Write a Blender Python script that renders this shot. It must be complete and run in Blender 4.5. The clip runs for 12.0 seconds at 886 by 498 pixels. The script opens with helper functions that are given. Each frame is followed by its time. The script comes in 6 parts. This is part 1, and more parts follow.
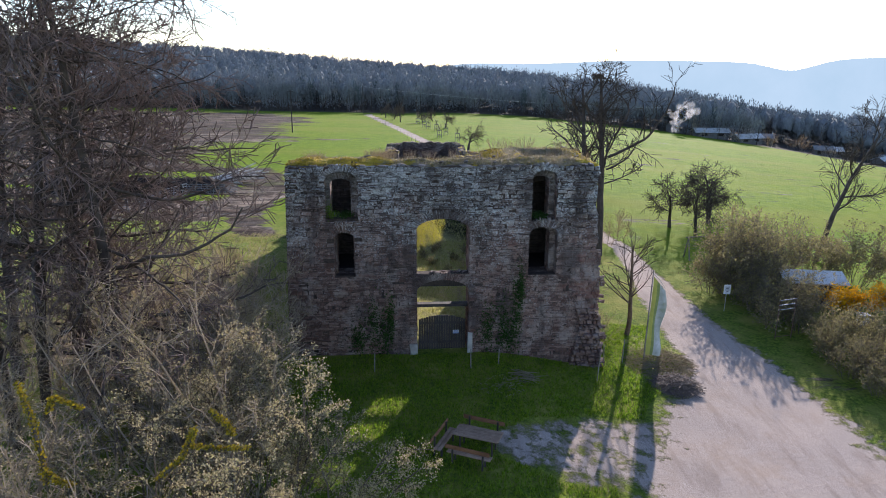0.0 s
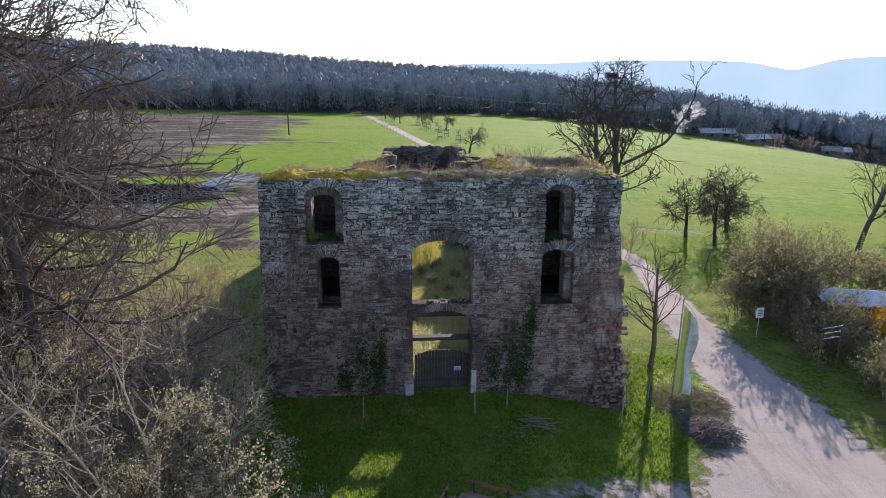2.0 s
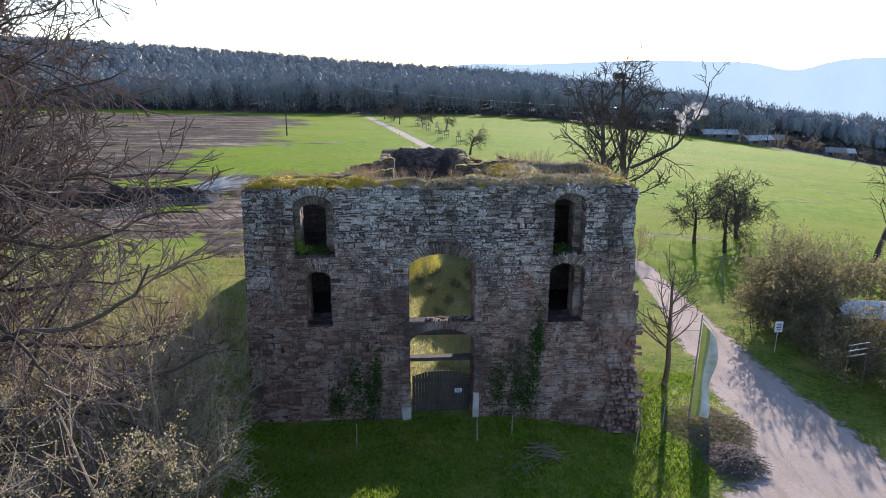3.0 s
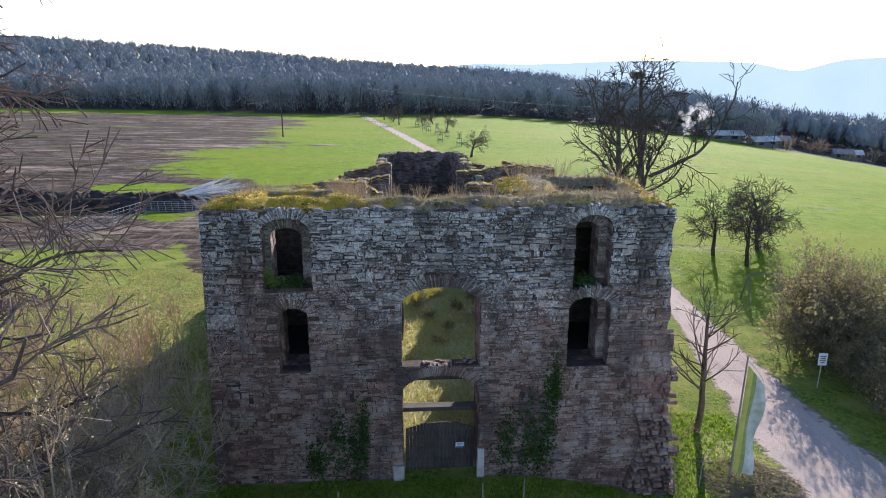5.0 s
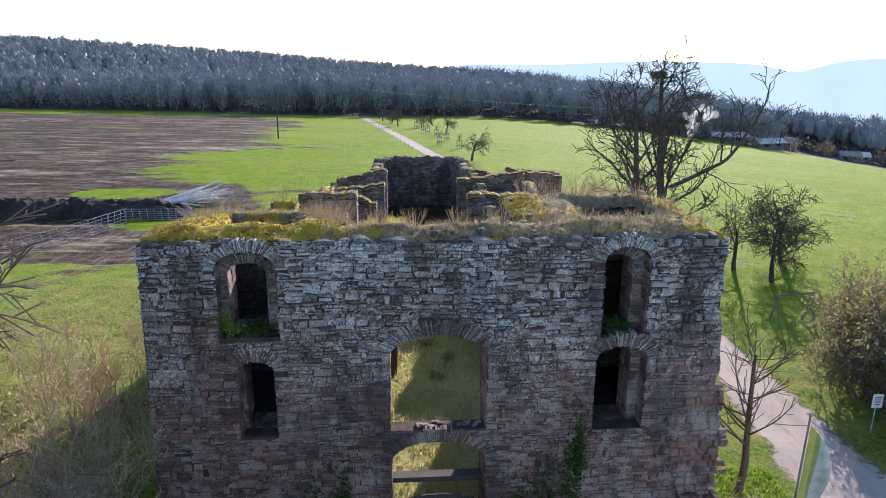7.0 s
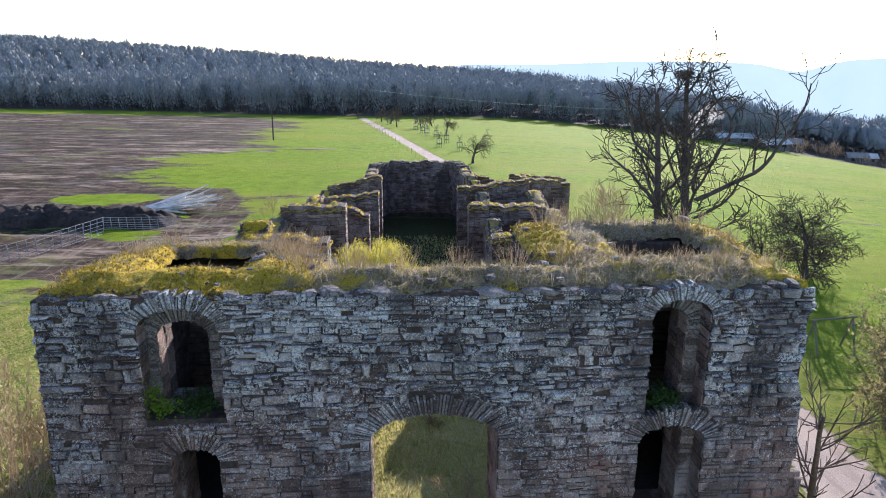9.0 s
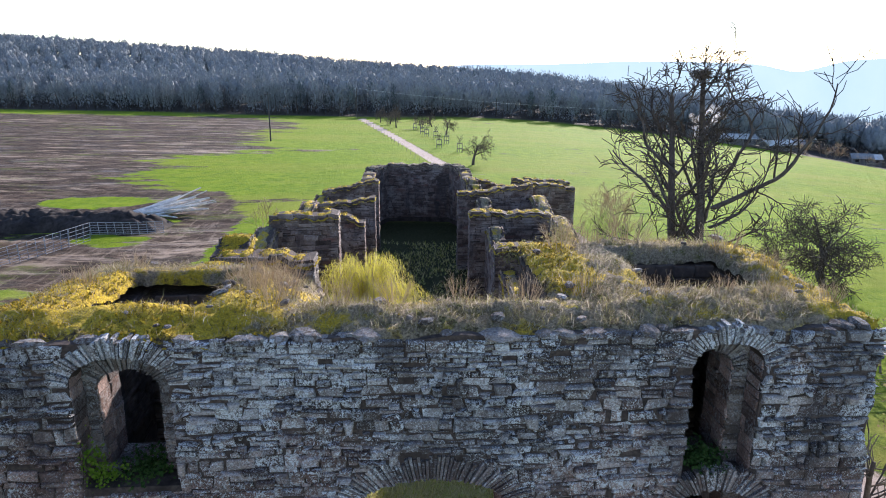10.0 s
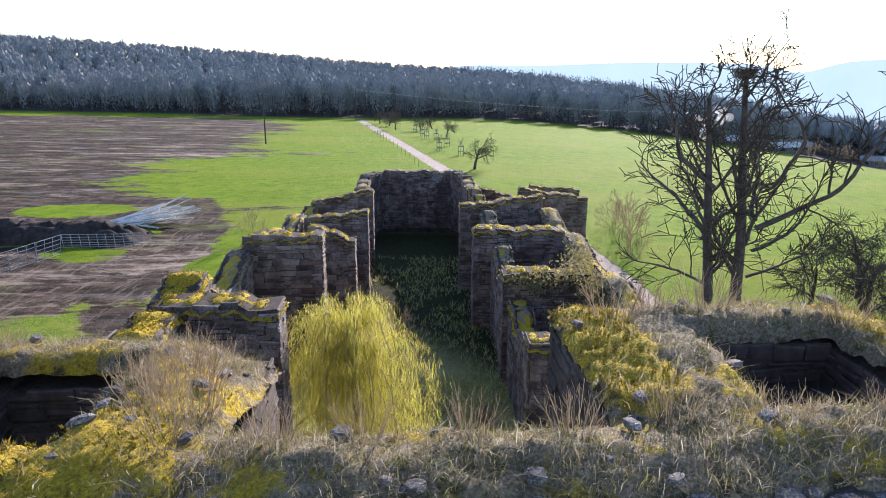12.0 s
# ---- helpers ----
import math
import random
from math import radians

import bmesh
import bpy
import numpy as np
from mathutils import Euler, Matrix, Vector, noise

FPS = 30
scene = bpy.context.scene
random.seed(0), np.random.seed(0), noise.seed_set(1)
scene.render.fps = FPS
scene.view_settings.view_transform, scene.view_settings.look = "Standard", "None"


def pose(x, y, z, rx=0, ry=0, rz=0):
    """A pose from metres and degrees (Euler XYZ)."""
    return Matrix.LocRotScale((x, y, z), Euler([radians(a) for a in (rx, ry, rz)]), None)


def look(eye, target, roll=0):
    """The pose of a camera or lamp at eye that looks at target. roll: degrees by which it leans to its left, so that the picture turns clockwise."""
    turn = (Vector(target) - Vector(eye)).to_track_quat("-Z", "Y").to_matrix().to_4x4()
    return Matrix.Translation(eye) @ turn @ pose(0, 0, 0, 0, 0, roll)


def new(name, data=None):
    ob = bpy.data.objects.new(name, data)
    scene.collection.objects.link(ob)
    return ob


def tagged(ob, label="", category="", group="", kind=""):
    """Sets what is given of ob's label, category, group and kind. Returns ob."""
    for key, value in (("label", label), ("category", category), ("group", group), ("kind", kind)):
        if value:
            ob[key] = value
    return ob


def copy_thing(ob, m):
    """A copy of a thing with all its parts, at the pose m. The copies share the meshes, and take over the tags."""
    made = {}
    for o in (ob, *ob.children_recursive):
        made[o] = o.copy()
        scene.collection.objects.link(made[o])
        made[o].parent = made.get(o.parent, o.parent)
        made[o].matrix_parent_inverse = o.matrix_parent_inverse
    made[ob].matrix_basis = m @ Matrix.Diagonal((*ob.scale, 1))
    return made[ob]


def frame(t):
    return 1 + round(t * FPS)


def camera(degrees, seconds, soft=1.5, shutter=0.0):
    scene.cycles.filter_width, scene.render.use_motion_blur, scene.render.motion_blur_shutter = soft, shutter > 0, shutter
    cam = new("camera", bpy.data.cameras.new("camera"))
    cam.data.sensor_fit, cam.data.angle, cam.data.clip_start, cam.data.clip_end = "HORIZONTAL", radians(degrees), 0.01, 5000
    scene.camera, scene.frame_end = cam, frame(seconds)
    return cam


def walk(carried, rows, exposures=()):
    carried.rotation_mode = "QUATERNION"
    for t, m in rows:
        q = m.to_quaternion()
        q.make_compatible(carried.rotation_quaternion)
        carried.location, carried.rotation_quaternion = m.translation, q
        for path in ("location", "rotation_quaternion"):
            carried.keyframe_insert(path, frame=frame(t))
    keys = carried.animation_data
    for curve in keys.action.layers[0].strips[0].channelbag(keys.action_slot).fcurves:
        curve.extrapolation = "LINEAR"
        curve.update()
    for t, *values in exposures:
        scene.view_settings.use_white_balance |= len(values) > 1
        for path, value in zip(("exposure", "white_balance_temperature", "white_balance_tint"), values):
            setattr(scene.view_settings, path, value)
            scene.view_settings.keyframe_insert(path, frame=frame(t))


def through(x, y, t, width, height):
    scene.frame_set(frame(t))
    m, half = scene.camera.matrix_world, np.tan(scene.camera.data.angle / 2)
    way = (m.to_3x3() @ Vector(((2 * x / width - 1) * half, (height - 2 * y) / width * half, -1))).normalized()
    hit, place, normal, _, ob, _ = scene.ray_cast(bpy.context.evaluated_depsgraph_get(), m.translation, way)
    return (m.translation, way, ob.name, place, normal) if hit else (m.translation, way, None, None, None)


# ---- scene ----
cam = camera(66.1, 12.0, soft=1.0)
METRES, EYE, TILT, LEAN, TURN = 28.0, 15.3, 0.0, 0.0, 0.0
ROWS = [
    (0.0, 0.0, 0.0, 0.0, 0.09, -15.89, -0.32),
    (0.5, 0.0009, 0.0455, -0.0017, 0.09, -15.86, -0.24),
    (1.0, 0.0021, 0.09, -0.0031, 0.12, -15.83, -0.21),
    (1.5, 0.0022, 0.1313, -0.0052, 0.12, -15.84, -0.17),
    (2.0, 0.0028, 0.1718, -0.0063, 0.14, -15.86, -0.15),
    (2.5, 0.0029, 0.2146, -0.0078, 0.14, -15.82, -0.19),
    (3.0, 0.0029, 0.2552, -0.0098, 0.15, -15.82, -0.17),
    (5.0, 0.0043, 0.4199, -0.0162, 0.2, -15.82, -0.21),
    (5.5, 0.0045, 0.4597, -0.0181, 0.2, -15.8, -0.23),
    (6.0, 0.0044, 0.4991, -0.0198, 0.19, -15.79, -0.22),
    (6.5, 0.005, 0.5392, -0.0214, 0.18, -15.78, -0.25),
    (7.0, 0.0051, 0.5797, -0.0223, 0.19, -15.77, -0.26),
    (9.0, 0.0066, 0.7396, -0.0267, 0.19, -15.79, -0.3),
    (9.5, 0.0073, 0.7818, -0.0273, 0.19, -15.8, -0.3),
    (10.0, 0.0074, 0.8255, -0.0298, 0.19, -15.78, -0.31),
    (10.5, 0.0065, 0.8689, -0.0326, 0.2, -15.75, -0.31),
    (11.0, 0.0063, 0.9121, -0.0345, 0.21, -15.73, -0.3),
    (11.5, 0.0066, 0.9555, -0.0354, 0.23, -15.72, -0.31),
    (12.0, 0.0071, 0.9992, -0.0369, 0.23, -15.71, -0.3),
]
walk(cam, [(t, pose(0, 0, EYE, TILT, LEAN, TURN) @ pose(METRES * x, METRES * y, METRES * z, 90 + pitch, roll, yaw)) for t, x, y, z, yaw, pitch, roll in ROWS],
     exposures=[(0.0, 0.82, 6100, 20), (3.0, 1.0, 6100, 20), (6.0, 1.14, 6100, 20), (12.0, 1.22, 6100, 20)])

# ---- light ----
SUN_EL, SUN_AZ = 17.5, 18.3
world = bpy.data.worlds.new("sky")
scene.world = world
world.use_nodes = True
wn = world.node_tree
wn.nodes.clear()
sky = wn.nodes.new("ShaderNodeTexSky")
sky.sky_type = "NISHITA"
sky.sun_disc = False
sky.sun_elevation, sky.sun_rotation = radians(SUN_EL), radians(SUN_AZ)
sky.altitude, sky.air_density, sky.dust_density, sky.ozone_density = 300, 0.8, 0.05, 1.2
bg = wn.nodes.new("ShaderNodeBackground")
bg.inputs["Strength"].default_value = 0.15
wo = wn.nodes.new("ShaderNodeOutputWorld")
wn.links.new(sky.outputs[0], bg.inputs[0])
wn.links.new(bg.outputs[0], wo.inputs[0])
sun = new("sun", bpy.data.lights.new("sun", "SUN"))
sun.data.energy, sun.data.angle, sun.data.color = 5.0, radians(0.6), (1.0, 0.92, 0.8)
sa, se = radians(SUN_AZ), radians(SUN_EL)
sun.matrix_world = look((40, 120, 60), Vector((40, 120, 60)) - Vector((math.sin(sa) * math.cos(se), math.cos(sa) * math.cos(se), math.sin(se))))


# ---- materials ----
def ramp_of(nt, stops):
    r = nt.nodes.new("ShaderNodeValToRGB")
    els = r.color_ramp.elements
    while len(els) < len(stops):
        els.new(0.5)
    for el, (pos, col) in zip(els, stops):
        el.position, el.color = pos, (*col, 1)
    return r


class Mat:
    """A small builder of node materials."""

    def __init__(self, name, rough=0.9):
        self.m = bpy.data.materials.new(name)
        self.m.use_nodes = True
        self.nt = self.m.node_tree
        self.b = self.nt.nodes["Principled BSDF"]
        self.b.inputs["Roughness"].default_value = rough
        self.b.inputs["Specular IOR Level"].default_value = 0.25
        self.co = self.nt.nodes.new("ShaderNodeTexCoord").outputs["Object"]
        self.geo = self.nt.nodes.new("ShaderNodeNewGeometry")

    def link(self, a, b):
        self.nt.links.new(a, b)

    def pos(self):
        return self.geo.outputs["Position"]

    def noise(self, scale, detail=4, rough=0.6, co=None, dist=0.0, stretch=None):
        n = self.nt.nodes.new("ShaderNodeTexNoise")
        n.inputs["Scale"].default_value = scale
        n.inputs["Detail"].default_value = detail
        n.inputs["Roughness"].default_value = rough
        n.inputs["Distortion"].default_value = dist
        src = co or self.pos()
        if stretch:
            mp = self.nt.nodes.new("ShaderNodeMapping")
            mp.inputs["Scale"].default_value = stretch
            self.link(src, mp.inputs[0])
            src = mp.outputs[0]
        self.link(src, n.inputs["Vector"])
        return n.outputs["Fac"]

    def ramp(self, fac, *stops):
        r = ramp_of(self.nt, stops)
        self.link(fac, r.inputs[0])
        return r.outputs[0]

    def mask(self, fac, lo, hi):
        n = self.nt.nodes.new("ShaderNodeMapRange")
        n.inputs["From Min"].default_value, n.inputs["From Max"].default_value = lo, hi
        self.link(fac, n.inputs["Value"])
        return n.outputs[0]

    def math(self, op, a, b):
        n = self.nt.nodes.new("ShaderNodeMath")
        n.operation = op
        for s, v in zip(n.inputs, (a, b)):
            if isinstance(v, (int, float)):
                s.default_value = v
            else:
                self.link(v, s)
        return n.outputs[0]

    def mix(self, fac, a, b, blend="MIX"):
        n = self.nt.nodes.new("ShaderNodeMix")
        n.data_type, n.blend_type = "RGBA", blend
        for s, v in ((n.inputs[0], fac), (n.inputs[6], a), (n.inputs[7], b)):
            if isinstance(v, tuple):
                s.default_value = (*v, 1)
            elif isinstance(v, (int, float)):
                s.default_value = v
            else:
                self.link(v, s)
        return n.outputs[2]

    def attr(self, name):
        n = self.nt.nodes.new("ShaderNodeAttribute")
        n.attribute_name = name
        return n.outputs["Fac"]

    def rnd(self):
        a = self.nt.nodes.new("ShaderNodeObjectInfo").outputs["Random"]
        return self.math("FRACT", self.math("ADD", a, self.geo.outputs["Random Per Island"]), 0)

    def xyz(self):
        n = self.nt.nodes.new("ShaderNodeSeparateXYZ")
        self.link(self.pos(), n.inputs[0])
        return n.outputs

    def bump(self, fac, strength=0.5, dist=0.02):
        n = self.nt.nodes.new("ShaderNodeBump")
        n.inputs["Strength"].default_value, n.inputs["Distance"].default_value = strength, dist
        self.link(fac, n.inputs["Height"])
        self.link(n.outputs[0], self.b.inputs["Normal"])
        return self

    def done(self, colour):
        if isinstance(colour, tuple):
            self.b.inputs["Base Color"].default_value = (*colour, 1)
        else:
            self.link(colour, self.b.inputs["Base Color"])
        return self.m


def plain(name, a, b, scale=6.0, rough=0.85, metal=0.0, bump=0.3, stretch=None):
    """A surface between two colours with grain and a broader stain."""
    k = Mat(name, rough)
    k.b.inputs["Metallic"].default_value = metal
    n = k.noise(scale, 5, stretch=stretch)
    w = k.noise(scale * 0.13, 3)
    c = k.mix(k.mask(n, 0.3, 0.7), a, b)
    c = k.mix(k.mask(w, 0.45, 0.75), c, tuple(v * 0.62 for v in a))
    k.bump(n, bump, 0.02)
    return k.done(c)


def leafy(name, *cols, through=0.35):
    """Foliage or blades: the colour changes from piece to piece, and light comes through."""
    k = Mat(name, 1.0)
    k.b.inputs["Specular IOR Level"].default_value = 0.0
    r = k.rnd()
    stops = [(i / max(1, len(cols) - 1), c) for i, c in enumerate(cols)]
    c = k.ramp(r, *stops)
    k.done(c)
    tr = k.nt.nodes.new("ShaderNodeBsdfTranslucent")
    k.link(c, tr.inputs[0])
    mx = k.nt.nodes.new("ShaderNodeMixShader")
    mx.inputs[0].default_value = through
    k.link(k.b.outputs[0], mx.inputs[1])
    k.link(tr.outputs[0], mx.inputs[2])
    k.link(mx.outputs[0], k.nt.nodes["Material Output"].inputs[0])
    return k.m


def stone_material(name, low, mid, pale, lichen=0.5, ruddy=0.9):
    k = Mat(name, 0.92)
    r = k.rnd()
    base = k.ramp(r, (0.0, tuple(v * 0.5 for v in low)), (0.28, tuple(v * 0.85 for v in low)), (0.58, mid), (0.82, pale), (1.0, tuple(min(0.6, v * 1.5) for v in pale)))
    big = k.noise(0.35, 3)
    z = k.xyz()[2]
    # redder sandstone low down and in broad patches, greyer weathered courses above
    red = k.mask(k.math("ADD", k.math("MULTIPLY", big, 7.0), k.math("MULTIPLY", z, -0.47)), -0.6, 1.0)
    base = k.mix(k.math("MULTIPLY", red, ruddy), base, k.mix(r, (0.17, 0.088, 0.066), (0.45, 0.28, 0.215)))
    grain = k.noise(26, 6, 0.7)
    base = k.mix(k.mask(grain, 0.35, 0.7), base, tuple(v * 0.55 for v in low))
    # white and grey crust lichen in specks and patches
    spot = k.noise(13, 7, 0.78, dist=0.8)
    fine = k.noise(48, 3, 0.6)
    zone = k.mask(k.math("ADD", k.noise(0.55, 3), k.math("MULTIPLY", z, 0.06)), 0.72, 1.08)
    li = k.math("MULTIPLY", k.mask(k.math("ADD", spot, k.math("MULTIPLY", zone, 0.13)), 0.6, 0.62), k.mask(fine, 0.3, 0.55))
    some = k.mask(k.math("FRACT", k.math("MULTIPLY", r, 7.31), 0), -0.15, 0.7)
    base = k.mix(k.math("MULTIPLY", k.math("MULTIPLY", li, some), lichen), base, (0.68, 0.71, 0.71))
    # fine white lichen specks on the upper courses, thick on some stones and missing on others
    speck = k.math("MULTIPLY", k.mask(k.noise(34, 5, 0.7), 0.56, 0.6), k.mask(k.math("ADD", k.noise(1.7, 4, 0.7), k.math("MULTIPLY", z, 0.03)), 0.6, 0.85))
    base = k.mix(k.math("MULTIPLY", speck, lichen), base, (0.74, 0.77, 0.77))
    # weathered-out mortar smeared over the lower courses
    smear = k.noise(1.1, 6, 0.7)
    base = k.mix(k.math("MULTIPLY", k.math("MULTIPLY", k.mask(smear, 0.48, 0.62), k.mask(z, 7.5, 5.0)), 0.65), base, (0.36, 0.3, 0.26))
    dark = k.noise(0.8, 5, 0.65, stretch=(1, 1, 0.35))
    base = k.mix(k.math("MULTIPLY", k.mask(dark, 0.5, 0.62), 0.62), base, (0.05, 0.043, 0.042))
    # single courses and patches of deep red sandstone
    ox = k.noise(0.9, 2, stretch=(0.5, 1, 1.3))
    base = k.mix(k.math("MULTIPLY", k.math("MULTIPLY", k.mask(ox, 0.6, 0.7), k.mask(z, 8.2, 5.5)), 0.55), base, (0.2, 0.085, 0.062))
    k.bump(k.math("ADD", k.math("MULTIPLY", grain, 0.6), spot), 0.7, 0.03)
    return k.done(base)


STONE = stone_material("weathered_sandstone", (0.085, 0.066, 0.056), (0.2, 0.163, 0.142), (0.36, 0.325, 0.295), 0.85)
STONE_IN = stone_material("inner_sandstone", (0.11, 0.082, 0.064), (0.16, 0.123, 0.098), (0.25, 0.205, 0.17), 0.3, 0.35)
MORTAR = plain("old_mortar", (0.04, 0.03, 0.025), (0.115, 0.086, 0.07), 14, 0.95)
RED_STONE = stone_material("red_sandstone", (0.13, 0.075, 0.057), (0.24, 0.145, 0.11), (0.36, 0.24, 0.195), 0.3, 0.6)
BARK = plain("bark", (0.06, 0.048, 0.04), (0.14, 0.113, 0.095), 9, 0.95, stretch=(1, 1, 0.3))
TWIG = plain("twigs", (0.13, 0.1, 0.085), (0.21, 0.172, 0.145), 5, 0.9)
WOOD_DARK = plain("dark_oak", (0.04, 0.034, 0.03), (0.1, 0.085, 0.075), 12, 0.8, stretch=(6, 6, 0.6))
WOOD = plain("bench_wood", (0.2, 0.09, 0.045), (0.3, 0.15, 0.08), 10, 0.7, stretch=(0.5, 5, 5))
WOOD_BROWN = plain("brown_planks", (0.24, 0.15, 0.095), (0.42, 0.29, 0.2), 10, 0.75, stretch=(0.5, 5, 5))
WOOD_GREY = plain("grey_wood", (0.2, 0.18, 0.15), (0.32, 0.29, 0.25), 12, 0.85, stretch=(0.5, 5, 5))
METAL = plain("galvanised_steel", (0.5, 0.51, 0.52), (0.62, 0.63, 0.64), 20, 0.45, metal=0.7, bump=0.05)
# Near-black, with the tower shafts' shade in the colour; also panes and print
SHADE_AND_INK = plain("shade_and_ink_black", (0.022, 0.017, 0.015), (0.055, 0.042, 0.035), 7, 0.95)
HURDLE = plain("dull_zinc", (0.3, 0.31, 0.33), (0.42, 0.43, 0.45), 20, 0.6, bump=0.05)
WHITE = plain("white_paint", (0.7, 0.7, 0.68), (0.8, 0.8, 0.79), 8, 0.6, bump=0.05)


def ground_material():
    k = Mat("ground", 0.95)
    k.b.inputs["Specular IOR Level"].default_value = 0.05
    n1, n2, n3, n4 = k.noise(0.06, 4), k.noise(0.5, 5), k.noise(5, 6, 0.7), k.noise(30, 4, 0.7)
    grass = k.mix(k.mask(n3, 0.38, 0.62), (0.07, 0.12, 0.02), (0.21, 0.27, 0.035))
    grass = k.mix(k.mask(n2, 0.42, 0.7), grass, (0.3, 0.29, 0.07))
    field = k.mix(k.mask(k.noise(0.6, 10, 0.8), 0.38, 0.62), (0.095, 0.175, 0.004), (0.2, 0.28, 0.01))
    field = k.mix(k.math("MULTIPLY", k.mask(k.noise(0.07, 6, 0.7, stretch=(0.35, 1, 1)), 0.45, 0.62), 0.7), field, (0.22, 0.245, 0.026))
    c = k.mix(k.attr("field"), grass, field)
    dry = k.mask(k.math("ADD", k.attr("dry"), k.math("SUBTRACT", n3, 0.5)), 0.35, 0.75)
    c = k.mix(dry, c, k.mix(k.mask(n4, 0.35, 0.65), (0.33, 0.3, 0.1), (0.58, 0.52, 0.26)))
    # churned soil: clods, dark furrows along the slope, dry pale crust and wet smears
    clod = k.noise(0.7, 12, 0.85, stretch=(0.45, 1, 1))
    soil = k.mix(k.mask(clod, 0.42, 0.58), (0.02, 0.014, 0.01), (0.125, 0.088, 0.064))
    furrow = k.noise(0.5, 8, 0.75, stretch=(0.22, 1, 1), dist=0.8)
    soil = k.mix(k.math("MULTIPLY", k.mask(furrow, 0.5, 0.6), 0.8), soil, (0.035, 0.026, 0.021))
    track = k.noise(1.1, 6, 0.7, stretch=(1.6, 0.16, 1), dist=0.5)
    soil = k.mix(k.math("MULTIPLY", k.mask(track, 0.54, 0.6), k.math("MULTIPLY", k.mask(k.xyz()[1], 112.0, 98.0), 0.4)), soil, (0.3, 0.235, 0.18))
    pale = k.noise(0.32, 9, 0.78, stretch=(0.22, 1, 1), dist=0.4)
    soil = k.mix(k.math("MULTIPLY", k.mask(pale, 0.53, 0.6), 0.7), soil, (0.34, 0.265, 0.2))
    deep = k.noise(0.26, 9, 0.78, stretch=(0.3, 1, 1), dist=0.4)
    soil = k.mix(k.math("MULTIPLY", k.mask(deep, 0.52, 0.58), 0.75), soil, (0.03, 0.021, 0.016))
    crust = k.noise(0.085, 12, 0.8, stretch=(0.28, 1, 1))
    soil = k.mix(k.math("MULTIPLY", k.mask(crust, 0.565, 0.64), 0.85), soil, (0.46, 0.355, 0.26))
    weed = k.noise(0.14, 10, 0.8, stretch=(0.35, 1, 1))
    soil = k.mix(k.math("MULTIPLY", k.mask(weed, 0.56, 0.63), 0.65), soil, (0.12, 0.145, 0.03))
    mud = k.mask(k.math("ADD", k.attr("mud"), k.math("MULTIPLY", k.math("SUBTRACT", k.noise(0.16, 10, 0.78, stretch=(0.35, 1, 1)), 0.5), 3.6)), 0.4, 0.56)
    c = k.mix(mud, c, soil)
    wet = k.math("MULTIPLY", mud, k.mask(k.noise(0.3, 8, 0.75, stretch=(0.3, 1, 1)), 0.5, 0.66))
    k.link(k.math("SUBTRACT", 0.95, k.math("MULTIPLY", wet, 0.4)), k.b.inputs["Roughness"])
    k.link(k.math("ADD", 0.05, k.math("MULTIPLY", wet, 0.12)), k.b.inputs["Specular IOR Level"])
    grit = k.mix(k.mask(n4, 0.35, 0.65), (0.26, 0.205, 0.17), (0.56, 0.47, 0.405))
    grit = k.mix(k.mask(n2, 0.4, 0.7), grit, (0.42, 0.345, 0.29))
    # dusty wheel tracks and damp brown patches along the gravel
    grit = k.mix(k.math("MULTIPLY", k.mask(k.noise(0.9, 8, 0.75, stretch=(1.6, 0.25, 1)), 0.5, 0.62), 0.55), grit, (0.27, 0.21, 0.17))
    grit = k.mix(k.math("MULTIPLY", k.mask(k.noise(0.3, 6, 0.7), 0.5, 0.66), 0.6), grit, (0.36, 0.27, 0.2))
    road = k.mask(k.math("ADD", k.attr("road"), k.math("MULTIPLY", k.math("SUBTRACT", k.noise(1.4, 8, 0.75), 0.5), 1.3)), 0.42, 0.58)
    c = k.mix(road, c, grit)
    # dark nave floor: the shade between its walls is put into the ground colour
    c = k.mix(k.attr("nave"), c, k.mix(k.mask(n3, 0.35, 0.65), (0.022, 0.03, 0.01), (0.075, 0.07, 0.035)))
    c = k.mix(k.attr("wood"), c, k.mix(k.mask(n2, 0.35, 0.65), (0.06, 0.05, 0.042), (0.11, 0.095, 0.08)))
    k.bump(k.math("MULTIPLY", k.math("ADD", n3, k.math("MULTIPLY", n4, 0.5)), k.math("SUBTRACT", 1.0, k.math("MULTIPLY", road, 0.85))), 1.0, 0.12)
    return k.done(c)


GROUND = ground_material()


